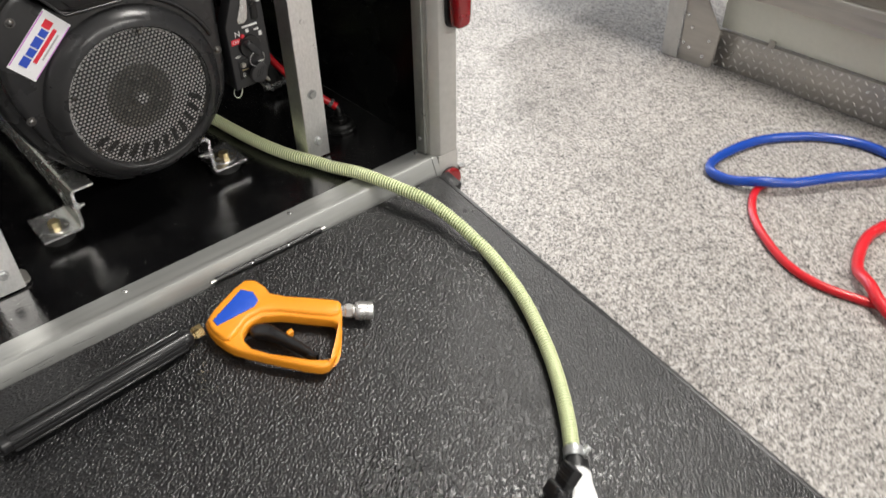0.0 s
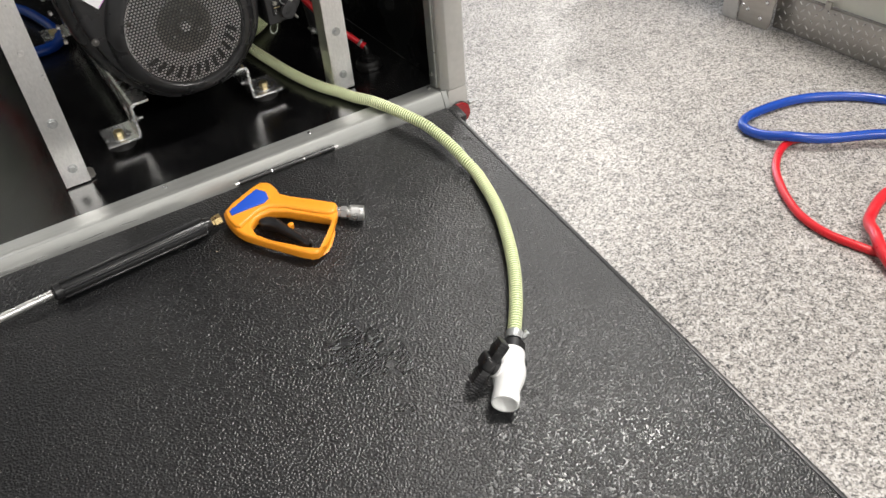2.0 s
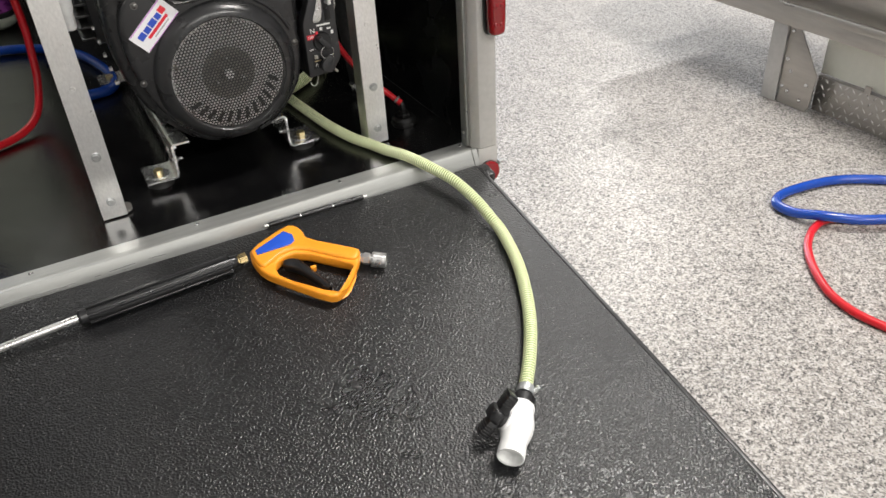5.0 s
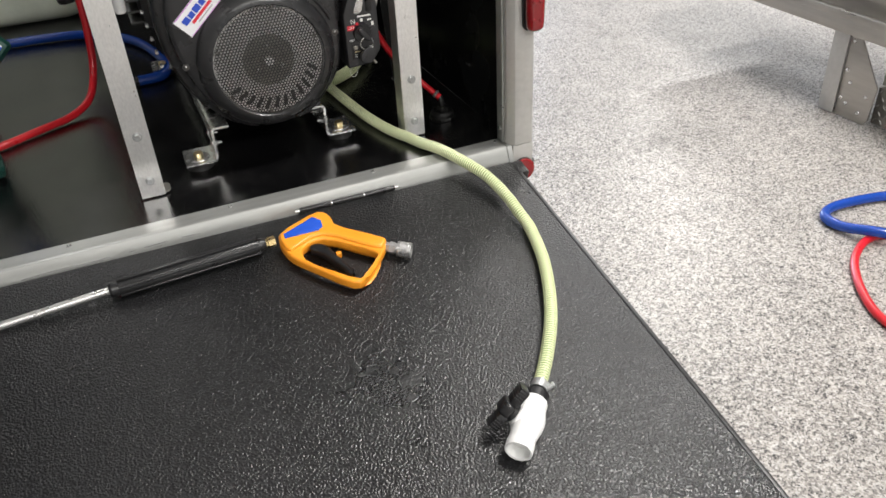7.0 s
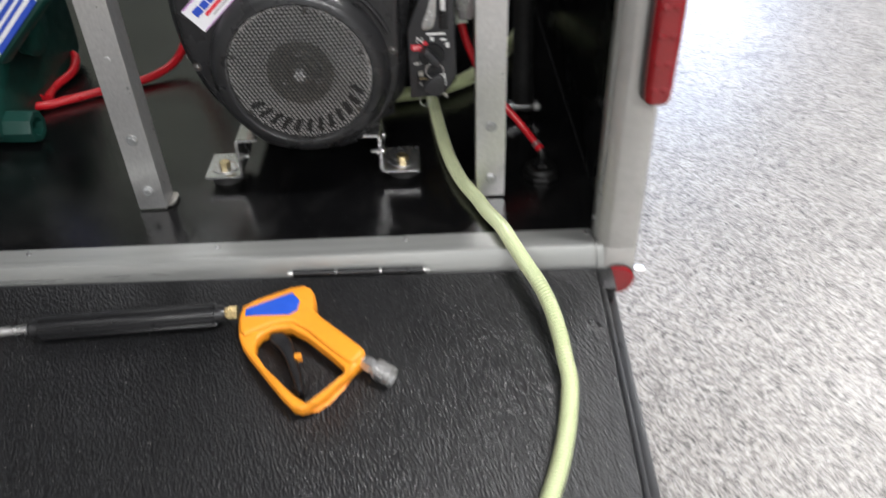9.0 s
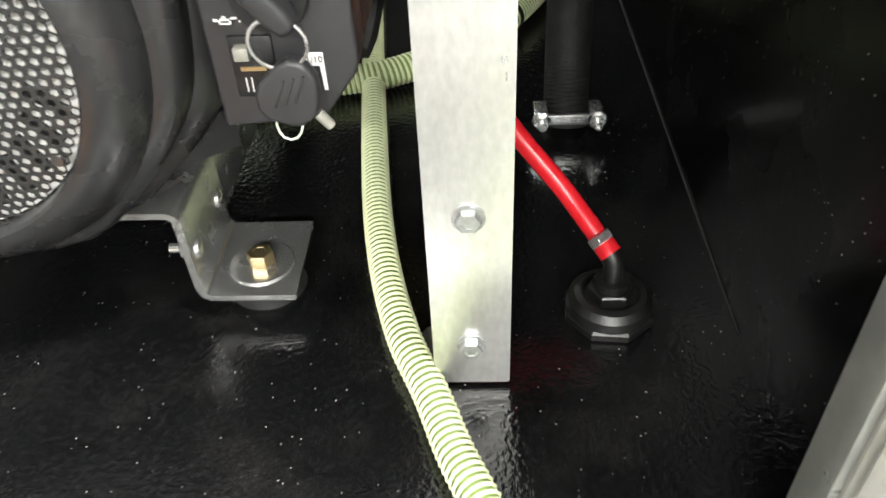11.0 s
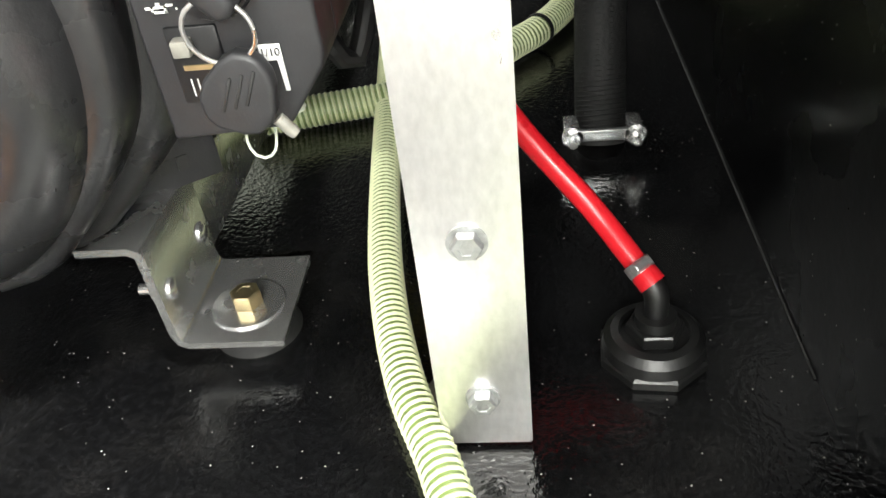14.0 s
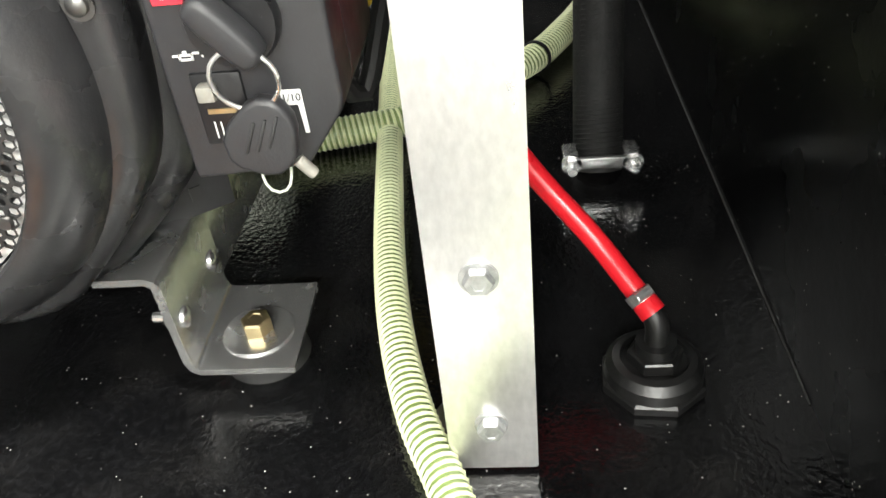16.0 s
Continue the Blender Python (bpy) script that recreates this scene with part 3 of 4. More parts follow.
FAN_Z = -0.0075
epart("fan_wheel", lathe([(0.0465, FAN_Z - 0.0006), (0.050, FAN_Z), (0.0995, FAN_Z), (0.0995, FAN_Z - 0.008)], 60, hub_m), M_FAN, label="pale cast fan wheel behind the grille")
epart("fan_hub", lathe([(0, FAN_Z + 0.004), (0.012, FAN_Z + 0.003), (0.016, FAN_Z - 0.002), (0.026, FAN_Z - 0.003), (0.030, FAN_Z + 0.0005), (0.034, FAN_Z - 0.002), (0.040, FAN_Z - 0.001), (0.047, FAN_Z - 0.0004)], 48, hub_m), M_HUB, label="dull grey fan hub")
for k in range(12):
    a = radians(214 + 11.5 * k)
    epart("fan_slot", moved(box(-0.0105, 0.0105, -0.0036, 0.0036, 0.0, 0.0008), hub_m @ Matrix.Rotation(a, 4, "Z") @ Matrix.Translation((0.082, 0, FAN_Z)) @ Matrix.Rotation(radians(-18), 4, "Z")), M_BLACK, smooth=0)
epart("fan_nut", prism(6, 0.0095, -0.008, 0.0008, 0.0015, hub_m), M_FAN, label="bright fan nut")
for k in range(3):
    ba = radians(90 + 120 * k)
    epart("hub_screw", prism(6, 0.0038, -0.012, -0.004, 0.0008, hub_m @ Matrix.Translation((0.027 * math.cos(ba), 0.027 * math.sin(ba), 0))), M_STEEL)


def honeycomb(radius, pitch, strut, depth):
    """Punched honeycomb sheet, slightly dished: one hexagon frame a cell."""
    verts, faces = [], []
    ro, ri = pitch / math.sqrt(3), (pitch - strut) / math.sqrt(3)
    rows = int(radius / (pitch * 0.866)) + 2
    for j in range(-rows, rows + 1):
        for i in range(-rows - 2, rows + 3):
            cx, cy = (i + 0.5 * (j % 2)) * pitch, j * pitch * 0.8660254
            if cx * cx + cy * cy > (radius - 0.4 * pitch) ** 2:
                continue
            n = len(verts)
            for ring, (r, z) in enumerate(((ro, 0.0), (ri, 0.0), (ri, -depth))):
                for k in range(6):
                    a = math.pi / 6 + k * math.pi / 3
                    x, y = cx + r * math.cos(a), cy + r * math.sin(a)
                    verts.append((x, y, z - 0.35 * (x * x + y * y) + 0.003))
            for ring in (0, 1):
                for k in range(6):
                    q = (k + 1) % 6
                    faces.append((n + ring * 6 + k, n + ring * 6 + q, n + ring * 6 + 6 + q, n + ring * 6 + 6 + k))
    me = bpy.data.meshes.new("grille")
    me.from_pydata(verts, [], faces)
    me.transform(EI @ hub_m)
    return me


grille = part_mesh("grille", honeycomb(0.100, 0.0058, 0.0019, 0.0012), M_GRILLE, engine, "dark honeycomb fan grille", smooth=0)
arc = [HUB + Vector((0.136 * math.cos(radians(a)), 0.0165, 0.136 * math.sin(radians(a)))) for a in range(22, 112, 6)]
epart("raised_rim", tube(arc, 0.0035, 0.006, 10), M_SHROUD)
for sx in (1, -1):
    cx = -0.410 + sx * 0.118
    vent = epart("vent_panel", upright([(cx - 0.030 * sx, 0.372), (cx + 0.012 * sx, 0.342), (cx + 0.034 * sx, 0.372), (cx + 0.030 * sx, 0.425), (cx - 0.030 * sx, 0.43)][::sx], 0.121, 0.15, 0.005, rounds=1), M_SHROUD)
    vm = Matrix.Translation((cx + 0.004 * sx, 0.1205, 0.390)) @ Matrix.Rotation(radians(38 * sx), 4, "Y")
    epart("vent_recess", moved(box(-0.027, 0.027, -0.0012, 0.0012, -0.014, 0.014, 0.0008), vm), M_WRAP, vent)
    for k in range(3):
        epart("vent_slat", moved(box(-0.025, 0.025, -0.0026, 0.0, -0.0010, 0.0010, 0.0005), vm @ Matrix.Translation((0, 0, -0.009 + 0.009 * k))), M_SHROUD, vent)
for a in (20, 78, 160, 214, 262, 325):
    epart("grille_screw", lathe([(0, 0), (0.0036, 0), (0.003, 0.0018), (0, 0.0022)], 12, hub_m @ Matrix.Translation((0.094 * math.cos(radians(a)), 0.094 * math.sin(radians(a)), 0.001))), M_SCREW)
for x, z in ((-0.553, 0.222), (-0.278, 0.236), (-0.292, 0.358), (-0.535, 0.352)):
    epart("shroud_screw", moved(joined(lathe([(0, 0), (0.0062, 0), (0.0062, 0.0012), (0, 0.0012)], 18), lathe([(0, 0), (0.0042, 0.001), (0.0040, 0.003), (0.0025, 0.0042), (0, 0.0045)], 14)), Matrix.Translation((x, 0.1172, z)) @ FACE_MINUS_Y), M_SCREW)

# upper cover, name plate recess, louvres
epart("upper_cover", upright([(-0.470, 0.342), (-0.352, 0.342), (-0.318, 0.385), (-0.300, 0.47), (-0.520, 0.47), (-0.505, 0.385)], 0.1125, 0.15, 0.004, rounds=1), M_SHROUD)
plate_ob = epart("name_plate", upright([(-0.462, 0.352), (-0.358, 0.352), (-0.334, 0.382), (-0.334, 0.44), (-0.486, 0.44), (-0.486, 0.382)], 0.1085, 0.114, 0.0012, rounds=0), M_BLACK, label="black name plate with pale and red marks")
for k, w in enumerate((0.022, 0.018, 0.021, 0.020, 0.021)):
    epart("logo_bar", box(-0.468 + k * 0.0235, -0.468 + k * 0.0235 + w, 0.1076, 0.1086, 0.388, 0.405, 0.0004), M_INKWHITE, plate_ob, smooth=0)
epart("plate_groove", box(-0.470, -0.350, 0.1078, 0.1086, 0.3785, 0.3805), M_GRIP, plate_ob, smooth=0)
epart("logo_bar", box(-0.450, -0.421, 0.1078, 0.1086, 0.3605, 0.3715), M_INKRED, plate_ob, smooth=0)
epart("logo_bar", box(-0.417, -0.372, 0.1078, 0.1086, 0.3610, 0.3705), M_GRILLE, plate_ob, smooth=0)
# raised crease round the name plate and the two shoulder louvres
epart("crease", tube([(-0.520, 0.1135, 0.400), (-0.498, 0.1125, 0.378), (-0.472, 0.1118, 0.3445), (-0.350, 0.1118, 0.3445), (-0.324, 0.1125, 0.378), (-0.305, 0.1135, 0.410)], 0.0022, smooth=False, sides=10), M_GRIP)
epart("cylinder_head", box(-0.60, -0.50, 0.24, 0.40, 0.26, 0.46, 0.015), M_BLACK)
epart("cylinder_head", box(-0.32, -0.225, 0.24, 0.40, 0.30, 0.48, 0.015), M_BLACK)
for k in range(9):
    for hx in (-0.608, -0.218):
        epart("cooling_fin", box(hx - 0.012, hx + 0.012, 0.25, 0.39, 0.272 + 0.02 * k, 0.276 + 0.02 * k, 0.001), M_GRILLE)
epart("crankcase", box(-0.535, -0.290, 0.22, 0.46, 0.089, 0.36, 0.02), M_BLACK)
epart("air_cleaner", box(-0.50, -0.32, 0.16, 0.40, 0.47, 0.58, 0.03), M_SHROUD)

for k in range(7):
    hex_bolt(engine, EI @ Vector((-0.586 - 0.002 * k, 0.20 + 0.012 * k, 0.205 + 0.022 * k)), Matrix.Rotation(radians(-90), 4, "Y"), 0.0085, 0.006, name="side_bolt")
# label with a coloured logo on the shroud
LC = Vector((-0.512, 0.1165, 0.3155))
LM = Matrix.Translation(LC) @ Matrix.Rotation(radians(-42), 4, "Y")  # long side rises to the right
sticker = part("label", moved(box(-0.043, 0.043, -0.0008, 0.0, -0.0195, 0.0195), EI @ LM), M_LABEL, engine, "white label with blue and red logo bars", 0)
for x0, x1, z0, z1, mt in ((-0.040, 0.040, 0.0178, 0.0192, M_INKPINK), (-0.040, 0.040, -0.0192, -0.0182, M_INKPINK), (-0.033, -0.020, -0.001, 0.010, M_INKBLUE), (-0.018, -0.007, -0.001, 0.009, M_INKBLUE), (-0.005, 0.009, -0.001, 0.010, M_INKBLUE), (0.011, 0.021, -0.001, 0.009, M_INKBLUE), (0.023, 0.034, 0.000, 0.011, M_INKRED), (-0.022, 0.028, -0.0085, -0.0035, M_INKRED), (-0.014, 0.024, -0.0135, -0.0115, M_INKGREY)):
    part("logo_bar", moved(box(x0, x1, -0.0013, -0.0007, z0, z1), EI @ LM), mt, sticker, smooth=0)

# control panel
PANEL = [(-0.2575, 0.161), (-0.256, 0.1595), (-0.212, 0.1625), (-0.208, 0.1645), (-0.192, 0.186), (-0.1905, 0.192), (-0.192, 0.333), (-0.2275, 0.333), (-0.257, 0.262)]
panel = epart("control_panel", upright(PANEL, 0.120, 0.146, 0.002, rounds=0), M_PANEL, label="charcoal control panel with key switch")
epart("panel_box", upright([(x, min(z, 0.262)) for x, z in PANEL[:7]] + [(-0.256, 0.262)], 0.1465, 0.205, 0.001, rounds=0), M_PANEL, panel)
PY = 0.1195
knob_m = Matrix.Translation((-0.2245, PY, 0.226)) @ FACE_MINUS_Y
epart("key_switch", lathe([(0.0, 0), (0.0175, 0), (0.0175, 0.004), (0.0165, 0.006), (0.0, 0.006)], 30, knob_m), M_BLACK, panel)
epart("key", moved(plate([(-0.0135, -0.006), (0.0135, -0.006), (0.016, 0.0), (0.0135, 0.006), (-0.0135, 0.006), (-0.016, 0.0)], 0.014, 0.003), knob_m @ Matrix.Rotation(radians(-50), 4, "Z") @ Matrix.Translation((0, 0, 0.005))), M_PANEL, panel)
ring_c = Vector((-0.2215, PY - 0.014, 0.208))
ringpts = [ring_c + Vector((0.0125 * math.cos(a), -0.002 * math.sin(a), 0.0125 * math.sin(a))) for a in [2 * math.pi * k / 24 for k in range(25)]]
epart("key_ring", tube(ringpts, 0.0009, sides=8, caps=False, smooth=False), M_STEEL, panel, "wire key ring")
epart("spare_key", moved(plate([(-0.010, -0.0155), (0.008, -0.0165), (0.0150, -0.007), (0.0125, 0.0095), (0.005, 0.0165), (-0.005, 0.0155), (-0.0150, -0.002)], 0.008, 0.0022, rounds=1), Matrix.Translation((-0.2212, PY - 0.007, 0.1846)) @ FACE_MINUS_Y @ Matrix.Rotation(radians(-18), 4, "Z")), M_PANEL, panel, "black plastic key head")
epart("key_tag", moved(lathe([(0, -0.019), (0.0022, -0.019), (0.0026, -0.0175), (0.0026, -0.010), (0, -0.010)], 14), Matrix.Translation((-0.2165, PY - 0.009, 0.1795)) @ Matrix.Rotation(radians(-38), 4, "Y")), M_HUB, panel, "small pale key stub")
for k in range(3):
    epart("key_ridge", moved(box(-0.0006, 0.0006, -0.0006, 0.0006, -0.008 + 0.001 * k, 0.006 + 0.001 * k, 0.0003), Matrix.Translation((-0.2242 + 0.0042 * k, PY - 0.0152, 0.1861)) @ Matrix.Rotation(radians(24), 4, "Y")), M_GRILLE, panel)
epart("breaker", box(-0.2475, -0.2275, PY - 0.001, PY + 0.004, 0.176, 0.206, 0.001), M_BLACK, panel)
epart("breaker_button", box(-0.2445, -0.2375, PY - 0.006, PY, 0.196, 0.2025, 0.001), M_HUB, panel)
epart("rating_bar", box(-0.2435, -0.232, PY - 0.0016, PY - 0.0008, 0.1895, 0.1915), M_GOLD, panel, smooth=0)
epart("rating_label", upright([(-0.2140, 0.1970), (-0.2060, 0.1970), (-0.2057, 0.1785), (-0.2074, 0.1785), (-0.2080, 0.1908), (-0.2140, 0.1908)], PY - 0.0008, PY + 0.0002, 0.0002, rounds=0), M_INKWHITE, panel)
letters("1/10", 0.0043, EI @ Matrix.Translation((-0.2100, PY - 0.0010, 0.1940)) @ FACE_MINUS_Y, M_BLACK, panel)
epart("off_label", box(-0.2525, -0.2375, PY - 0.0006, PY, 0.2325, 0.241), M_INKRED, panel, smooth=0)
letters("OFF", 0.0062, EI @ Matrix.Translation((-0.245, PY - 0.0009, 0.2365)) @ FACE_MINUS_Y, M_INKWHITE, panel)
letters("N", 0.0125, EI @ Matrix.Translation((-0.2405, PY - 0.0006, 0.2475)) @ FACE_MINUS_Y, M_INKWHITE, panel)
for x0, x1, z0, z1 in ((-0.231, -0.205, 0.2545, 0.2575), (-0.226, -0.221, 0.246, 0.2515), (-0.212, -0.204, 0.246, 0.249), (-0.205, -0.2, 0.236, 0.243), (-0.2490, -0.2435, 0.2112, 0.2120), (-0.2490, -0.2482, 0.2112, 0.2138), (-0.2442, -0.2434, 0.2112, 0.2138), (-0.2490, -0.2434, 0.2130, 0.2138), (-0.2470, -0.2455, 0.2138, 0.2150), (-0.2512, -0.2490, 0.2128, 0.2136), (-0.2434, -0.2408, 0.2136, 0.2144), (-0.2400, -0.2394, 0.2122, 0.2130), (-0.2425, -0.2395, 0.179, 0.1795), (-0.2425, -0.2395, 0.1855, 0.186)):
    epart("marking", box(x0, x1, PY - 0.0005, PY + 0.0002, z0, z1), M_INKWHITE, panel, smooth=0)
for x0, x1, z0, z1 in ((-0.2425, -0.2420, 0.179, 0.186), (-0.2400, -0.2395, 0.179, 0.186)):
    epart("marking", box(x0, x1, PY - 0.0014, PY - 0.0009, z0, z1), M_INKWHITE, panel, smooth=0)
epart("choke_slot", box(-0.2135, -0.2005, PY - 0.001, PY + 0.01, 0.262, 0.322, 0.002), M_BLACK, panel)
epart("choke_lever", moved(box(-0.0035, 0.0035, -0.02, 0.0, -0.010, 0.010, 0.002), Matrix.Translation((-0.2075, PY - 0.001, 0.305))), M_FAN, panel, "pale choke lever")
epart("lever_plate", upright([(-0.240, 0.262), (-0.222, 0.262), (-0.2165, 0.285), (-0.2165, 0.322), (-0.2245, 0.322), (-0.226, 0.295)], PY - 0.0015, PY + 0.0002, 0.0004, rounds=1), M_ZINC, panel)
epart("panel_lamp", lathe([(0, 0), (0.0035, 0), (0.003, 0.003), (0, 0.004)], 14, Matrix.Translation((-0.233, PY, 0.2425)) @ FACE_MINUS_Y), M_INKRED, panel)
# bracket and muffler guard behind the panel
epart("side_bracket", upright([(-0.188, 0.236), (-0.160, 0.236), (-0.153, 0.26), (-0.153, 0.332), (-0.188, 0.332)], 0.215, 0.219, 0.001, rounds=1), M_ZINC)
epart("side_bracket", upright([(-0.186, 0.337), (-0.152, 0.337), (-0.152, 0.43), (-0.186, 0.43)], 0.222, 0.226, 0.001, rounds=1), M_ZINC)
for z in (0.262, 0.315):
    hex_bolt(engine, EI @ Vector((-0.170, 0.2148, z)), FACE_MINUS_Y, 0.007, 0.004)
epart("oil_filler", moved(joined(lathe([(0, 0), (0.009, 0), (0.009, 0.04), (0, 0.04)], 20), lathe([(0, 0.04), (0.013, 0.04), (0.013, 0.05), (0.006, 0.052), (0, 0.052)], 20)), along((-0.235, 0.36, 0.14), (-0.19, 0.335, 0.185))), M_YELLOW, label="yellow oil filler cap")
epart("wire_loom", tube([(-0.232, 0.24, 0.18), (-0.212, 0.25, 0.13), (-0.198, 0.27, 0.165), (-0.186, 0.30, 0.22), (-0.19, 0.32, 0.30)], 0.006, 0.01, 10), M_RUBBER)
epart("wire", tube([(-0.234, 0.155, 0.160), (-0.2445, 0.160, 0.139), (-0.2430, 0.160, 0.1285), (-0.2365, 0.160, 0.1265), (-0.2310, 0.159, 0.135), (-0.228, 0.157, 0.160)], 0.0007, 0.004, 8), M_TANK)
epart("terminal", lathe([(0, 0), (0.0030, 0), (0.0030, 0.009), (0.002, 0.010), (0, 0.010)], 14, along((-0.224, 0.172, 0.152), (-0.210, 0.158, 0.137))), M_TANK)
epart("data_plate", moved(box(-0.045, 0.045, -0.002, 0.0, -0.014, 0.014, 0.0005), Matrix.Translation((-0.326, 0.196, 0.098)) @ Matrix.Rotation(radians(35), 4, "Z")), M_PANEL)
for k in range(7):
    epart("plate_mark", moved(box(-0.038 + k * 0.010, -0.032 + k * 0.010, -0.0026, -0.0019, -0.004, 0.004), Matrix.Translation((-0.326, 0.196, 0.098)) @ Matrix.Rotation(radians(35), 4, "Z")), M_GRILLE, smooth=0)

# mounting rails: folded plate with a foot at each end
for side in (1, -1):
    rail = thing("engine_mount", "folded zinc-plated steel engine mount on rubber feet", "bracket", pose(-0.422 + side * 0.14, 0.147, 0.0), group="engine mounts")
    t = 0.0042
    outer = [(0.030, 0.0175), (0.0305, 0.0215), (-0.0225, 0.0215), (-0.0255, 0.0235), (-0.0268, 0.028), (-0.0268, 0.080), (-0.029, 0.0845), (-0.034, 0.0868), (-0.062, 0.0868), (-0.062, 0.0868 - t), (-0.035, 0.0868 - t), (-0.0318, 0.0805), (-0.0310, 0.027), (-0.0285, 0.0205), (-0.0235, 0.0175)]
    web = outer[5:13]

    def extrude(prof, y0, y1):
        bm = bmesh.new()
        prof = [(x * side, z) for x, z in prof]
        a = [bm.verts.new((x, y0, z)) for x, z in prof]
        b = [bm.verts.new((x, y1, z)) for x, z in prof]
        for i in range(len(prof)):
            j = (i + 1) % len(prof)
            bm.faces.new((a[i], a[j], b[j], b[i]))
        bm.faces.new(a[::-1]), bm.faces.new(b)
        bmesh.ops.recalc_face_normals(bm, faces=bm.faces)
        return bm

    for y0 in (0.0, 0.57):
        part("foot", extrude(outer, y0, y0 + 0.073), M_ZINC, rail)
        fx = side * 0.0035
        part("rubber_pad", lathe([(0, 0.0), (0.0255, 0.0), (0.0235, 0.006), (0.0235, 0.012), (0.0255, 0.017), (0, 0.017)], 28, pose(fx, y0 + 0.034, 0)), M_RUBBER, rail)
        hex_bolt(rail, (fx, y0 + 0.030, 0.0216), Matrix.Identity(4), 0.0155, 0.009, washer=0.0205, material=M_GOLD)
    part("rail_web", extrude(web, 0.0735, 0.57), M_ZINC, rail)
    for y in (0.012, 0.062):
        m = Matrix.Translation((-0.0268 * side, y, 0.051)) @ (FACE_PLUS_X if side > 0 else Matrix.Rotation(radians(-90), 4, "Y"))
        part("web_screw", lathe([(0, 0), (0.0062, 0), (0.0058, 0.002), (0.0035, 0.0034), (0, 0.0036)], 18, m), M_ZINC, rail)
        part("web_nut", joined(prism(6, 0.006, 0.0045, 0.010, 0.0006, m @ Matrix.Rotation(radians(180), 4, "X")), prism(12, 0.003, 0.0, 0.017, 0.0, m @ Matrix.Rotation(radians(180), 4, "X"))), M_ZINC, rail, smooth=20)

# ---------------------------------------------------------------- green suction hose with the ball valve
R_HOSE = 0.0096
HOSE = [(-0.262, 0.80, 0.0112), (-0.246, 0.60, 0.0112), (-0.229, 0.42, 0.0112), (-0.2135, 0.27, 0.0112), (-0.2010, 0.188, 0.0112), (-0.1845, 0.123, 0.0112), (-0.166, 0.078, 0.0114), (-0.152, 0.039, 0.0115), (-0.134, -0.004, 0.014), (-0.122, -0.047, 0.015), (-0.108, -0.087, 0.011), (-0.093, -0.124, 0.004), (-0.082, -0.155, -0.008), (-0.075, -0.192, -0.021), (-0.072, -0.224, -0.033)]
for x, y in ((-0.070, -0.260), (-0.090, -0.345), (-0.131, -0.438), (-0.180, -0.513), (-0.231, -0.5745)):
    HOSE.append(tuple(on_ramp(x, y, 0.0125 if y > -0.5 else 0.0150)))
suction = thing("suction_hose", "yellow-green ribbed suction hose lying across sill and ramp", "hose", pose(-0.07, -0.2, -0.05))
SI = suction.matrix_basis.inverted()
part("hose_wall", moved(tube(HOSE, R_HOSE, 0.008, 16), SI), M_HOSE, suction)
part("spiral_rib", moved(helix(HOSE, R_HOSE - 0.0001, 0.0014, 0.0047), SI), M_RIB, suction, "pale spiral rib", 60)
va, vb = Vector(on_ramp(-0.2315, -0.575, 0.0175)), Vector(on_ramp(-0.316, -0.664, 0.024))
vdir = (vb - va).normalized()
cl_m = SI @ along(va - vdir * 0.017, vb)
part("clamp", lathe([(0.0122, 0), (0.0136, 0), (0.0138, 0.001), (0.0134, 0.002), (0.0134, 0.012), (0.0138, 0.013), (0.0136, 0.014), (0.0122, 0.014)], 32, cl_m, closed=True), M_GALV, suction, "worm-drive hose clamp")
part("clamp_screw", moved(joined(prism(8, 0.0040, -0.005, 0.004, 0.0008), prism(6, 0.0050, 0.004, 0.008, 0.0008)), SI @ Matrix.Translation(va - vdir * 0.009 + Vector((0.013, -0.007, 0.002))) @ Matrix.Rotation(radians(70), 4, "Y")), M_GALV, suction)
valve = thing("ball_valve", "white PVC ball valve with a black handle on the hose end", "valve", along(va, vb))
part("barb", lathe([(0, -0.012), (0.0112, -0.012), (0.0112, 0.004), (0.0175, 0.004), (0.0175, 0.018), (0, 0.018)], 28), M_BLACK, valve)
VK, VL = 0.83, 0.86
part("body", lathe([(rr * VK, 0.018 + (z - 0.018) * VL) for rr, z in ((0.0, 0.018), (0.0175, 0.018), (0.0225, 0.019), (0.0235, 0.022), (0.0235, 0.036), (0.0245, 0.040), (0.0275, 0.052), (0.0285, 0.062), (0.0275, 0.073), (0.0240, 0.086), (0.0225, 0.092), (0.0226, 0.104), (0.0234, 0.108), (0.0234, 0.120), (0.0226, 0.1225), (0.0200, 0.1225), (0.0192, 0.120), (0.0182, 0.102), (0.0, 0.100))], 40), M_WHITE, valve)
vi = valve.matrix_basis.inverted().to_3x3()
hd = vi @ Vector((-0.66, 0.40, 0.62))
hd = (hd - Vector((0, 0, hd.z))).normalized()
lever = vi @ Vector((0.86, -0.10, 0.50))
lever = (lever - hd * lever.dot(hd)).normalized()
third = hd.cross(lever)
stem_m = Matrix(((lever.x, third.x, hd.x, 0), (lever.y, third.y, hd.y, 0), (lever.z, third.z, hd.z, 0.058), (0, 0, 0, 1)))
part("stem", lathe([(0, 0.012), (0.0165, 0.012), (0.0150, 0.022), (0.0120, 0.024), (0.0120, 0.030), (0, 0.030)], 28, stem_m), M_WHITE, valve)
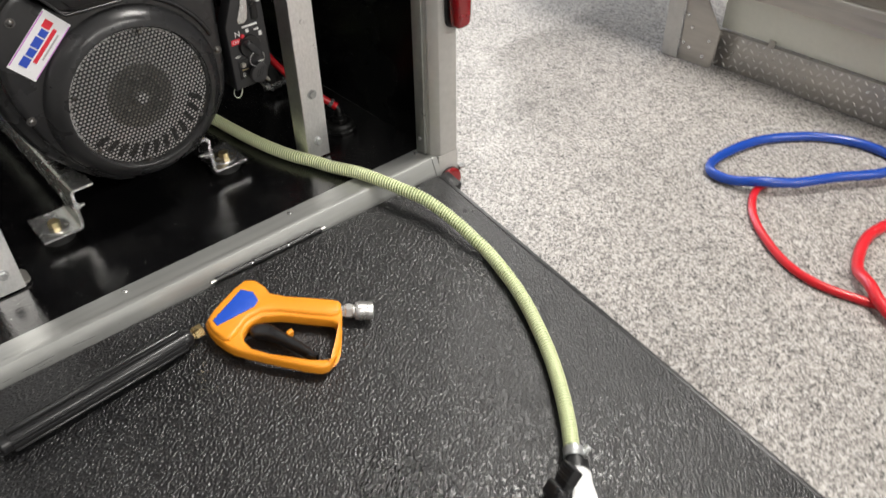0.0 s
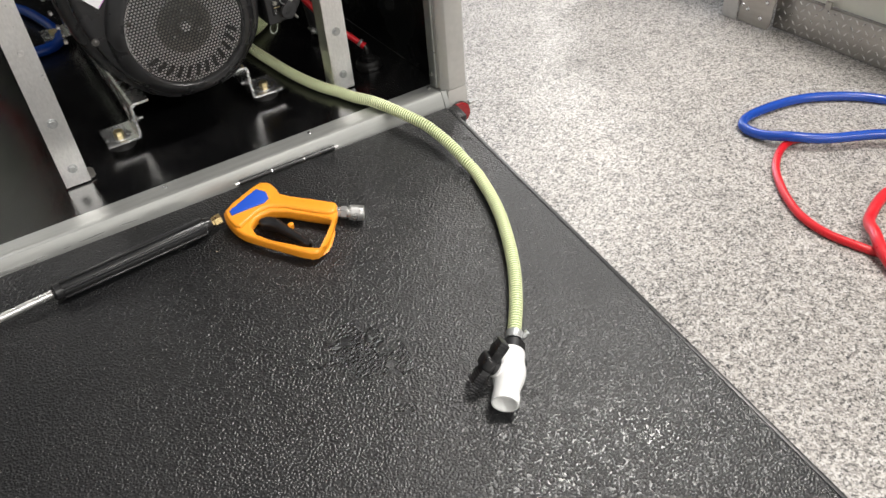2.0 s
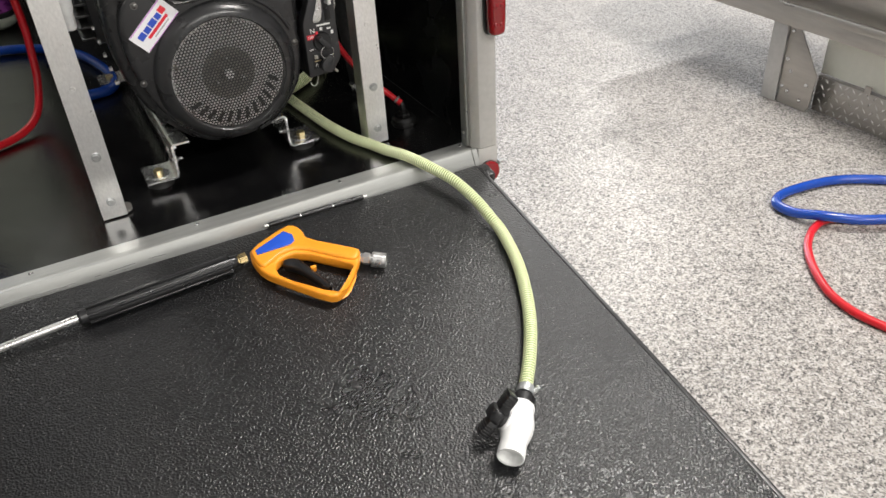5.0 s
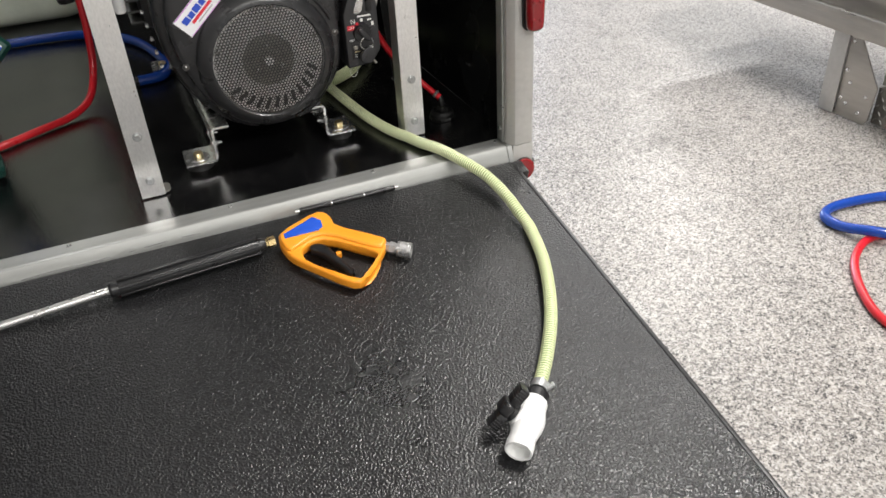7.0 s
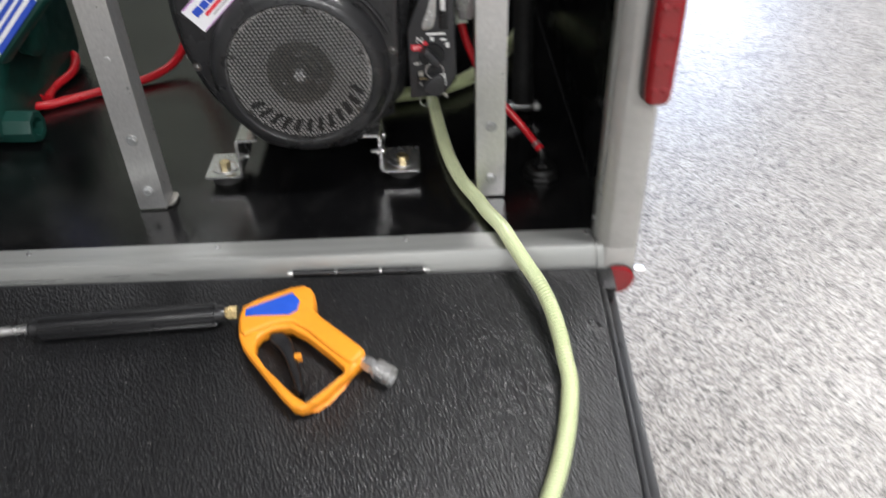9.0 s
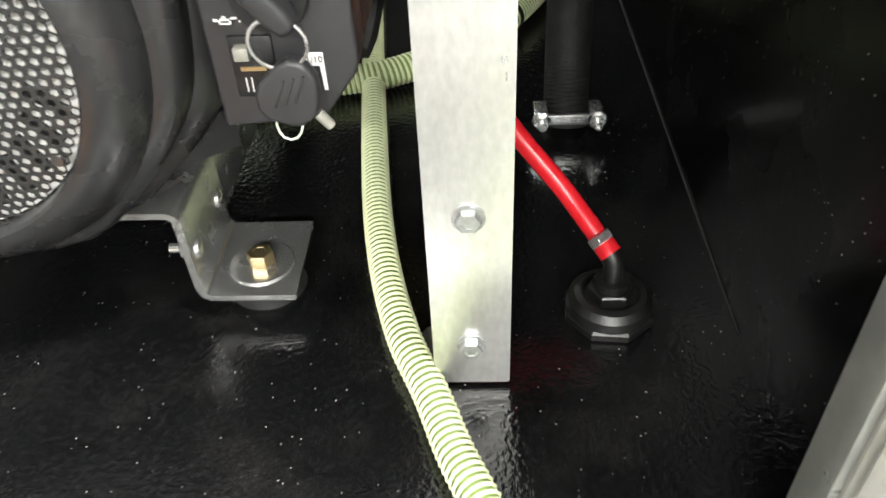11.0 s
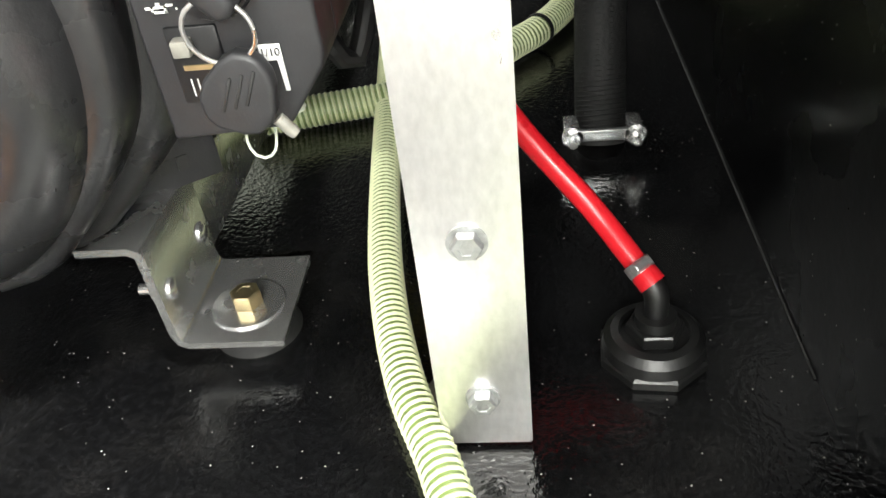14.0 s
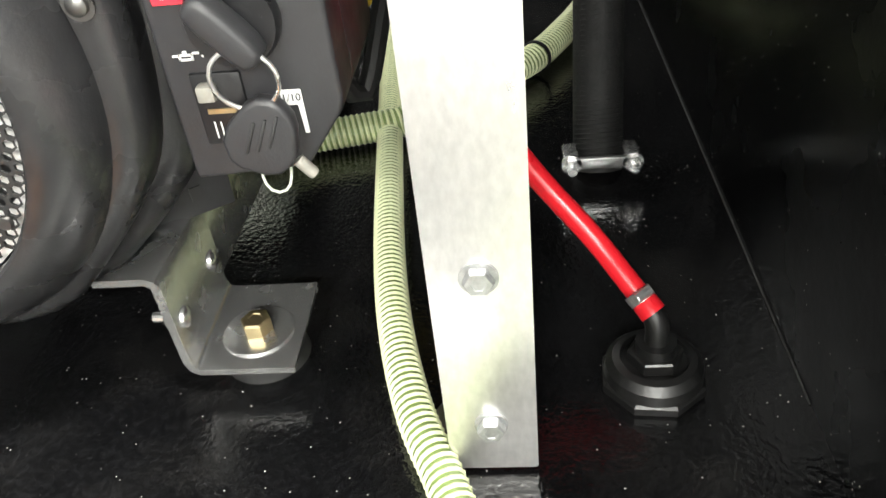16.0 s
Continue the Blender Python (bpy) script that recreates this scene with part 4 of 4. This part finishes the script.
# two ribbed wings with a raised smooth bridge between
handle = part("handle", moved(joined(box(-0.036, -0.0085, -0.0125, 0.0125, 0.028, 0.043, 0.003, 2), box(0.0085, 0.036, -0.0125, 0.0125, 0.028, 0.043, 0.003, 2)), stem_m), M_GRIP, valve, "black handle")
part("bridge", moved(joined(box(-0.0105, 0.0105, -0.0165, 0.0165, 0.030, 0.0475, 0.005, 3), prism(28, 0.0145, 0.024, 0.031, 0.001)), stem_m), M_GRIP, handle)
for k in (0, 1, 2, 3, 4, 13, 14, 15, 16, 17):
    part("grip_rib", moved(box(-0.0350 + k * 0.0041, -0.0330 + k * 0.0041, -0.0136, 0.0136, 0.0300, 0.0440, 0.0006), stem_m), M_GRIP, handle)

# ---------------------------------------------------------------- spray gun and lance on the ramp
def gun_at(x, y, h=0.0):
    return Vector((x, y * SL, h))


gun = thing("spray_gun", "orange pressure washer gun with blue pad, lying on ramp", "spray gun", RAMP @ pose(-0.42, -0.18 * SL, 0))
GI = Matrix.Translation((0.42, 0.18 * SL, 0))
GUN = [(-0.487, -0.126), (-0.491, -0.150), (-0.484, -0.186), (-0.465, -0.212), (-0.409, -0.281), (-0.391, -0.286), (-0.364, -0.262), (-0.338, -0.236), (-0.322, -0.214), (-0.328, -0.203), (-0.391, -0.144), (-0.390, -0.126), (-0.395, -0.106), (-0.412, -0.096)]
HOLE = [(-0.462, -0.180), (-0.443, -0.166), (-0.414, -0.166), (-0.348, -0.226), (-0.346, -0.240), (-0.374, -0.273), (-0.394, -0.2775), (-0.461, -0.208)]
sy = lambda pts: [(x, y * SL) for x, y in pts]
part("body", moved(plate(sy(GUN), 0.019, 0.0045, [sy(HOLE)], rounds=1), GI @ Matrix.Translation((0, 0, 0.008))), M_ORANGE, gun)
part("pad", moved(plate(sy([(-0.48, -0.139), (-0.48, -0.15), (-0.423, -0.15), (-0.413, -0.144), (-0.411, -0.128), (-0.422, -0.114)]), 0.003, 0.0008, rounds=0), GI @ Matrix.Translation((0, 0, 0.0308))), M_BLUEPAD, gun, "raised blue pad")
HEAD = [(-0.485, -0.128), (-0.489, -0.150), (-0.482, -0.180), (-0.462, -0.172), (-0.440, -0.160), (-0.412, -0.160), (-0.349, -0.220), (-0.334, -0.226), (-0.320, -0.209), (-0.332, -0.196), (-0.392, -0.144), (-0.391, -0.126), (-0.396, -0.107), (-0.412, -0.098)]
part("housing", moved(plate(sy(HEAD), 0.032, 0.005, rounds=1), GI @ Matrix.Translation((0, 0, 0.0002))), M_ORANGE, gun)
TRIG = [(-0.446, -0.171), (-0.431, -0.17), (-0.418, -0.18), (-0.412, -0.201), (-0.4, -0.236), (-0.394, -0.266), (-0.401, -0.264), (-0.416, -0.228), (-0.426, -0.205), (-0.436, -0.191), (-0.448, -0.182)]
part("trigger", moved(plate(sy(TRIG), 0.018, 0.005), GI @ Matrix.Translation((0, 0, 0.008))), M_BLACK, gun, "black trigger")
part("trigger_lock", moved(box(-0.411, -0.402, -0.2135 * SL, -0.2075 * SL, 0.018, 0.029, 0.001), GI), M_ORANGE, gun)
a, b = gun_at(-0.326, -0.215, 0.018), gun_at(-0.287, -0.240, 0.0165)
part("swivel", lathe([(0, -0.004), (0.0085, -0.004), (0.0085, 0.006), (0.0105, 0.007), (0.0105, 0.016), (0.0085, 0.018), (0, 0.018)], 6, GI @ along(a, b)), M_STEEL, gun, smooth=20)
part("coupler", lathe([(0, 0.016), (0.0085, 0.016), (0.0085, 0.020), (0.0125, 0.021), (0.0130, 0.024), (0.0122, 0.0245), (0.0130, 0.025), (0.0130, 0.037), (0.0122, 0.0375), (0.0130, 0.038), (0.0128, 0.045), (0.0100, 0.046), (0.0080, 0.044), (0, 0.030)], 32, GI @ along(a, b)), M_STEEL, gun, "steel quick coupler")
g0, g1 = gun_at(-0.499, -0.133, 0.018), gun_at(-0.766, -0.1475, 0.0155)
part("nut", lathe([(0, -0.004), (0.0095, -0.004), (0.0095, 0.008), (0.007, 0.009), (0.007, 0.014), (0, 0.014)], 6, GI @ along(g0, g1)), M_BRASS, gun, smooth=20)
lance = thing("lance", "steel lance with ribbed black insulated grip, on ramp", "lance", RAMP @ pose(-0.7, -0.145 * SL, 0))
LI = Matrix.Translation((0.7, 0.145 * SL, 0))
length = (g1 - g0).length
bm = lathe([(0, 0.012), (0.009, 0.012), (0.011, 0.016), (0.0118, 0.022), (0.0118, length - 0.012), (0.0125, length - 0.004), (0.010, length), (0, length)], 28)
ribs = [moved(box(0.0105, 0.0155, -0.0036, 0.0036, 0.024, length - 0.014, 0.0014), Matrix.Rotation(2 * math.pi * (k + 0.3) / 8, 4, "Z")) for k in range(8)]
grip = part("grip", moved(bm, LI @ along(g0, g1)), M_GRIP, lance, "ribbed black grip")
for rib in ribs:
    part("grip_rib", moved(rib, LI @ along(g0, g1)), M_GRIP, grip)
part("pipe", moved(lathe([(0, 0.0), (0.0062, 0.0), (0.0062, 0.62), (0, 0.62)], 20), LI @ along(g1, g1 + (g1 - g0) + Vector((0, 0, -0.008)))), M_STEEL, lance, "polished steel pipe")
ne = g1 + ((g1 - g0) + Vector((0, 0, -0.008))).normalized() * 0.62
part("nozzle", moved(lathe([(0, -0.01), (0.010, -0.01), (0.0105, 0.02), (0.008, 0.035), (0, 0.035)], 20), LI @ along(ne, ne + (g1 - g0))), M_BRASS, lance)

# ---------------------------------------------------------------- right-hand bay of the deck
fit_ob = thing("bulkhead_fitting", "black plastic bulkhead fitting screwed through the deck", "fitting", pose(-0.058, 0.150, 0.0))
part("flange", joined(prism(8, 0.0285, 0.0, 0.0075, 0.0015, turn=0.3), lathe([(0, 0.0075), (0.0262, 0.0075), (0.0255, 0.014), (0.022, 0.018), (0.018, 0.019), (0.017, 0.016), (0, 0.016)], 36)), M_FITTING, fit_ob, smooth=25)
part("reducer", joined(prism(6, 0.0145, 0.016, 0.024, 0.001), lathe([(0, 0.024), (0.0105, 0.024), (0.0105, 0.030), (0, 0.030)], 24)), M_FITTING, fit_ob, smooth=25)
part("elbow", tube([(0, 0, 0.028), (0, 0, 0.038), (-0.0012, 0.0015, 0.0440), (-0.0050, 0.0055, 0.0500)], 0.0062, 0.002, 16), M_FITTING, fit_ob)
RED = [(-0.0622, 0.1550, 0.0485), (-0.0725, 0.1660, 0.0590), (-0.0890, 0.1820, 0.0760), (-0.1200, 0.1985, 0.1100), (-0.1550, 0.2080, 0.1640), (-0.1780, 0.2200, 0.2250), (-0.186, 0.25, 0.29), (-0.18, 0.29, 0.38)]
red_line = thing("fuel_hose", "bright red rubber hose clamped to the fitting", "hose", pose(-0.09, 0.18, 0.08))
RI = red_line.matrix_basis.inverted()
part("hose_wall", moved(tube(RED, 0.0060, 0.006, 18), RI), M_REDHOSE, red_line)
rc = RI @ along(RED[0], RED[1])
part("lip", lathe([(0.0054, -0.004), (0.0072, -0.004), (0.0070, 0.003), (0.0061, 0.005)], 24, rc), M_REDHOSE, red_line)
part("clamp", lathe([(0.0058, 0.004), (0.0072, 0.004), (0.0072, 0.010), (0.0058, 0.010)], 26, rc, closed=True), M_GALV, red_line, "small worm-drive clamp")
part("clamp_screw", moved(prism(8, 0.0028, -0.004, 0.007, 0.0005), rc @ Matrix.Translation((0.003, 0.0080, 0.0070)) @ FACE_PLUS_X), M_GALV, red_line)
part("sleeve", moved(tube([(-0.179, 0.222, 0.228), (-0.184, 0.236, 0.258), (-0.186, 0.252, 0.292)], 0.0095, 0.006, 16), RI), M_TANK, red_line, "pale sleeve")

SECOND = [(-0.34, 0.41, 0.015), (-0.284, 0.423, 0.015), (-0.250, 0.431, 0.015), (-0.214, 0.440, 0.016), (-0.165, 0.470, 0.018), (-0.125, 0.520, 0.018), (-0.103, 0.548, 0.018), (-0.078, 0.595, 0.018), (-0.050, 0.66, 0.018), (-0.02, 0.76, 0.018)]
ret = thing("return_hose", "second yellow-green ribbed hose on the deck behind", "hose", pose(-0.15, 0.5, 0.015))
NI = ret.matrix_basis.inverted()
part("hose_wall", moved(tube(SECOND, 0.0125, 0.008, 16), NI), M_HOSE, ret)
part("spiral_rib", moved(helix(SECOND, 0.0124, 0.0014, 0.0048), NI), M_RIB, ret, "pale spiral rib", 60)
part("cable_tie", moved(lathe([(0.0137, -0.002), (0.0150, -0.002), (0.0150, 0.002), (0.0137, 0.002)], 24, along(SECOND[6], SECOND[7]), closed=True), NI), M_BLACK, ret)

pipe = thing("exhaust_pipe", "black wrapped exhaust pipe with a steel U-bolt clamp", "pipe", pose(-0.064, 0.36, 0.0))
part("wrapped_pipe", tube([(0.0, 0.012, 0.0), (0.001, 0.030, 0.05), (0.003, 0.06, 0.13), (0.006, 0.10, 0.26), (0.01, 0.15, 0.45)], 0.0185, 0.008, 24), M_WRAP, pipe)
part("wrap_turn", helix([(0.0, 0.012, 0.012), (0.001, 0.030, 0.05), (0.003, 0.06, 0.13), (0.006, 0.10, 0.26), (0.01, 0.15, 0.45)], 0.0184, 0.0007, 0.0036), M_WRAP, pipe, "", 60)
part("clamp_bar", box(-0.0265, 0.0265, -0.0165, -0.0125, 0.0165, 0.0255, 0.001), M_ZINC, pipe, "zinc clamp bar")
for cx in (-0.022, 0.022):
    part("stud", lathe([(0, 0), (0.003, 0), (0.003, 0.034), (0, 0.0345)], 12, Matrix.Translation((cx, 0.006, 0.021)) @ FACE_MINUS_Y), M_ZINC, pipe)
    part("nut", joined(prism(6, 0.0062, 0.0225, 0.0275, 0.0006), lathe([(0, 0.0275), (0.0075, 0.0205), (0.0075, 0.0225), (0, 0.0225)], 18)), M_ZINC, pipe, smooth=20).matrix_basis = Matrix.Translation((cx, 0.006, 0.021)) @ FACE_MINUS_Y
    part("saddle", box(cx - 0.0055, cx + 0.0055, -0.0125, 0.010, 0.018, 0.0245, 0.0015), M_ZINC, pipe)

# ---------------------------------------------------------------- left-hand bay of the deck
tank = thing("water_tank", "large pale translucent poly water tank at the front", "tank", pose(-1.15, 1.75, 0))
part("shell", box(-0.45, 0.44, -0.38, 0.62, 0.0, 0.95, 0.06, 5), M_TANK, tank)
part("band", box(-0.455, 0.445, -0.386, 0.626, 0.40, 0.45, 0.02, 3), M_TANK, tank)
part("fill_cap", lathe([(0, 0.945), (0.09, 0.945), (0.09, 0.985), (0.085, 0.99), (0, 0.99)], 32), M_BLACK, tank)
fl = thing("filter_bowl", "white plastic filter bowl hanging beside the engine", "filter", pose(-0.632, 0.236, 0.30))
part("bowl", lathe([(0, 0.0), (0.008, 0.0), (0.0105, 0.004), (0.011, 0.03), (0.0135, 0.034), (0.0145, 0.055), (0, 0.055)], 24), M_WHITE, fl)
part("head", joined(lathe([(0, 0.055), (0.018, 0.055), (0.018, 0.075), (0, 0.075)], 24), box(-0.012, 0.05, -0.008, 0.008, 0.062, 0.078, 0.003)), M_WHITE, fl)

sw = thing("hose_swivel", "violet anodised hose swivel with black end cap", "fitting", pose(-0.742, 1.0, 0.15, 4, -8, 0))
part("barrel", lathe([(0, 0.012), (0.024, 0.012), (0.024, 0.09), (0, 0.09)], 28), M_VIOLET, sw)
part("end_cap", lathe([(0, 0), (0.026, 0), (0.028, 0.004), (0.028, 0.012), (0.0245, 0.013)], 28), M_BLACK, sw)
part("end_cap", lathe([(0.0245, 0.088), (0.028, 0.09), (0.028, 0.12), (0.014, 0.13), (0.014, 0.30), (0, 0.30)], 28), M_BLACK, sw)

BLUE_IN = [(-1.35, 1.20, 0.0135), (-1.12, 1.21, 0.0135), (-0.959, 1.19, 0.0135), (-0.856, 1.185, 0.0135), (-0.751, 1.162, 0.0135), (-0.66, 1.09, 0.0135), (-0.600, 0.99, 0.0135), (-0.566, 0.86, 0.0135), (-0.556, 0.76, 0.0135), (-0.575, 0.70, 0.0135), (-0.632, 0.69, 0.0135)]
bi = thing("blue_hose", "blue water hose curving over the trailer deck", "hose", pose(-0.75, 1.1, 0.0))
part("hose_wall", moved(tube(BLUE_IN, 0.0125, 0.012, 14), bi.matrix_basis.inverted()), M_BLUEHOSE, bi)
part("hose_end", moved(lathe([(0, 0), (0.010, 0), (0.010, 0.03), (0, 0.03)], 16, along((-0.632, 0.69, 0.0135), (-0.68, 0.688, 0.0135))), bi.matrix_basis.inverted()), M_BLACK, bi)

RED_IN = [(-1.02, 0.40, 0.05), (-0.975, 0.437, 0.014), (-0.92, 0.470, 0.0100), (-0.864, 0.505, 0.0100), (-0.79, 0.550, 0.012), (-0.745, 0.60, 0.028), (-0.722, 0.645, 0.075), (-0.712, 0.665, 0.14), (-0.708, 0.68, 0.23), (-0.72, 0.70, 0.40), (-0.76, 0.70, 0.62)]
ri = thing("red_hose", "thin red pressure hose running across the deck", "hose", pose(-0.85, 0.5, 0.0))
part("hose_wall", moved(tube(RED_IN, 0.0085, 0.01, 14), ri.matrix_basis.inverted()), M_REDHOSE, ri)
RED_COIL = [(-0.966, 0.470, 0.012), (-0.972, 0.520, 0.012), (-0.955, 0.580, 0.018), (-0.968, 0.635, 0.028), (-1.01, 0.645, 0.03), (-1.045, 0.60, 0.03), (-1.04, 0.53, 0.03), (-1.0, 0.487, 0.03), (-0.975, 0.458, 0.018)]
part("coil", moved(tube(RED_COIL, 0.0085, 0.01, 14), ri.matrix_basis.inverted()), M_REDHOSE, ri)

reel = thing("hose_reel_case", "dark green plastic case with a white and blue label", "case", pose(-1.05, 0.42, 0.0))
CASE = [(-0.13, 0.0), (0.26, 0.0), (0.28, 0.04), (0.28, 0.18), (0.20, 0.24), (0.09, 0.24), (-0.02, 0.13), (-0.13, 0.07)]
part("body", moved(plate(CASE, 0.34, 0.02), Matrix.Translation((0.078, 0.0, 0)) @ Matrix(((0, 0, -1, 0), (1, 0, 0, 0), (0, 1, 0, 0), (0, 0, 0, 1)))), M_GREEN, reel)
part("socket", moved(lathe([(0, 0), (0.027, 0), (0.029, 0.01), (0.029, 0.081), (0.027, 0.085), (0.017, 0.085), (0.016, 0.06), (0, 0.06)], 8), along((0.042, -0.088, 0.030), (0.128, -0.094, 0.030))), M_GREEN, reel)
part("boss", moved(lathe([(0, 0), (0.05, 0), (0.055, 0.02), (0.04, 0.03), (0, 0.03)], 28), along((0.10, 0.02, 0.17), (0.2, 0.02, 0.17))), M_GREEN, reel)
lab_m = Matrix.Translation((0.136, -0.083, 0.232)) @ Matrix.Rotation(radians(-44), 4, "Y") @ Matrix.Rotation(radians(-22), 4, "X")
part("label_arm", moved(box(-0.085, 0.07, 0.002, 0.030, -0.042, 0.042, 0.008), lab_m), M_GREEN, reel)
lab = part("label", moved(box(-0.075, 0.062, -0.0012, 0.0012, -0.034, 0.034), lab_m), M_LABEL, reel, "white label with blue print bars", 0)
for z0, z1, x0, x1 in ((-0.036, -0.026, -0.060, 0.060), (-0.018, -0.012, -0.05, 0.045), (-0.006, 0.002, -0.05, 0.05), (0.010, 0.024, -0.045, 0.03)):
    part("print_bar", moved(box(x0, x1, -0.002, -0.001, z0, z1), lab_m), M_INKBLUE, lab, smooth=0)

# ---------------------------------------------------------------- hoses on the shop floor
BLUE_OUT = [(1.62, -0.70, 0.0), (1.40, -0.56, 0.0), (1.232, -0.478, 0.028), (1.112, -0.419, 0.019), (1.023, -0.358, 0.019), (0.927, -0.302, 0.019), (0.868, -0.241, 0.019), (0.842, -0.176, 0.004), (0.850, -0.118, 0.0), (0.914, -0.096, 0.0), (1.049, -0.116, 0.0), (1.141, -0.166, 0.0), (1.208, -0.231, 0.0), (1.246, -0.309, 0.0), (1.248, -0.386, 0.0), (1.222, -0.47, 0.0), (1.17, -0.60, 0.0), (1.15, -0.8, 0.0), (1.2, -1.05, 0.0)]
bo = thing("blue_hose", "thick blue hose looped on the epoxy floor", "hose", pose(1.05, -0.3, GROUND))
part("hose_wall", moved(tube([(x, y, GROUND + 0.0131 + h) for x, y, h in BLUE_OUT], 0.0126, 0.01, 18), bo.matrix_basis.inverted()), M_BLUEHOSE, bo)
RED_OUT = [(1.42, -0.530, 0.0), (1.262, -0.458, 0.0), (1.142, -0.399, 0.0), (1.053, -0.338, 0.0), (0.957, -0.282, 0.0), (0.905, -0.243, 0.0), (0.850, -0.243, 0.0), (0.775, -0.283, 0.0), (0.713, -0.348, 0.0), (0.662, -0.433, 0.0), (0.648, -0.506, 0.0), (0.660, -0.574, 0.0), (0.690, -0.645, 0.0), (0.78, -0.74, 0.0), (0.95, -0.84, 0.0), (1.2, -0.93, 0.0)]
ro_ = thing("red_hose", "thin red hose snaking over the epoxy floor", "hose", pose(0.8, -0.45, GROUND))
part("hose_wall", moved(tube([(x, y, GROUND + 0.0098 + h) for x, y, h in RED_OUT], 0.0095, 0.01, 16), ro_.matrix_basis.inverted()), M_REDHOSE, ro_)
RED_B = [(1.30, -0.66, 0.0), (1.10, -0.56, 0.0), (0.955, -0.519, 0.0), (0.863, -0.511, 0.0), (0.757, -0.544, 0.0), (0.700, -0.592, 0.017), (0.660, -0.645, 0.010), (0.64, -0.72, 0.0), (0.66, -0.85, 0.0), (0.74, -1.0, 0.0)]
part("second_turn", moved(tube([(x, y, GROUND + 0.0128 + h) for x, y, h in RED_B], 0.0125, 0.01, 16), ro_.matrix_basis.inverted()), M_REDHOSE, ro_)

# ---------------------------------------------------------------- the neighbouring body with tread plate
side = thing("utility_body", "white utility body with aluminium rail and tread plate skirt", "vehicle", pose(1.5, -0.3, GROUND))
UI = side.matrix_basis.inverted()


def upart(name, bm, material, label="", smooth=35, parent=None):
    return part(name, moved(bm, UI), material, parent or side, label, smooth)


G = GROUND + 0.004
upart("body_panel", box(1.402, 1.75, -1.30, 0.235, G + 0.115, GROUND + 0.27, 0.002), M_CREAM, "off-white panel")
skirt = upart("tread_skirt", box(1.385, 1.40, -1.30, 0.228, G, GROUND + 0.118, 0.0015), M_DULL, "diamond tread plate skirt")
# raised lozenges of the tread plate, alternate turns
dv, df = [], []
for r in range(5):
    for c in range(64):
        cy, cz = 0.218 - c * 0.0235 - (0.01175 if r % 2 else 0.0), G + 0.014 + r * 0.0225
        a = radians(48 if (r + c) % 2 else -48)
        n = len(dv)
        for u, w, h in ((-0.0095, 0, 0), (0, -0.0027, 0), (0.0095, 0, 0), (0, 0.0027, 0), (-0.005, 0, 0.0015), (0.005, 0, 0.0015)):
            dv.append((1.3848 - h, cy + u * math.cos(a) - w * math.sin(a), cz + u * math.sin(a) + w * math.cos(a)))
        df += [(n, n + 1, n + 4), (n + 1, n + 2, n + 5), (n + 1, n + 5, n + 4), (n + 2, n + 3, n + 5), (n + 3, n, n + 4), (n + 3, n + 4, n + 5)]
me = bpy.data.meshes.new("tread")
me.from_pydata(dv, [], df)
me.transform(UI)
tr = tagged(part_mesh("tread_pattern", me, M_STEEL, skirt, smooth=0), kind="stuff")
upart("rail", joined(box(1.30, 1.76, -1.30, 1.10, GROUND + 0.268, GROUND + 0.318, 0.004), box(1.296, 1.306, -1.30, 1.10, GROUND + 0.31, GROUND + 0.334, 0.003)), M_DULL, "satin aluminium rail")
upart("upper_panel", box(1.345, 1.76, -1.30, 1.10, GROUND + 0.318, GROUND + 0.52, 0.004), M_DULL)
upart("leg", joined(box(1.340, 1.344, 0.335, 0.392, G, GROUND + 0.268, 0.001), box(1.344, 1.42, 0.388, 0.392, G, GROUND + 0.268, 0.001)), M_FRAME, "pale folded leg")
GUS = [ (0.334, G), (0.334, GROUND + 0.268), (0.305, GROUND + 0.268), (0.205, G + 0.122), (0.212, G + 0.02), (0.225, G)]
upart("gusset", plate(GUS, 0.005, 0.001, m=Matrix.Translation((1.352, 0, 0)) @ Matrix(((0, 0, -1, 0), (1, 0, 0, 0), (0, 1, 0, 0), (0, 0, 0, 1))), rounds=0), M_DULL, "bolted aluminium gusset")
for y, z in ((0.318, 0.24), (0.32, 0.15), (0.30, 0.115), (0.322, 0.06), (0.30, 0.05), (0.235, 0.09), (0.25, 0.035)):
    upart("rivet", lathe([(0, 0), (0.0065, 0), (0.005, 0.003), (0, 0.004)], 14, Matrix.Translation((1.347, y, GROUND + z)) @ Matrix.Rotation(radians(-90), 4, "Y")), M_ZINC)
upart("latch", box(1.375, 1.402, -0.42, -0.30, GROUND + 0.14, GROUND + 0.165, 0.003), M_BLACK)
upart("tab", box(1.378, 1.384, 0.045, 0.065, GROUND + 0.118, GROUND + 0.14, 0.001), M_DULL)
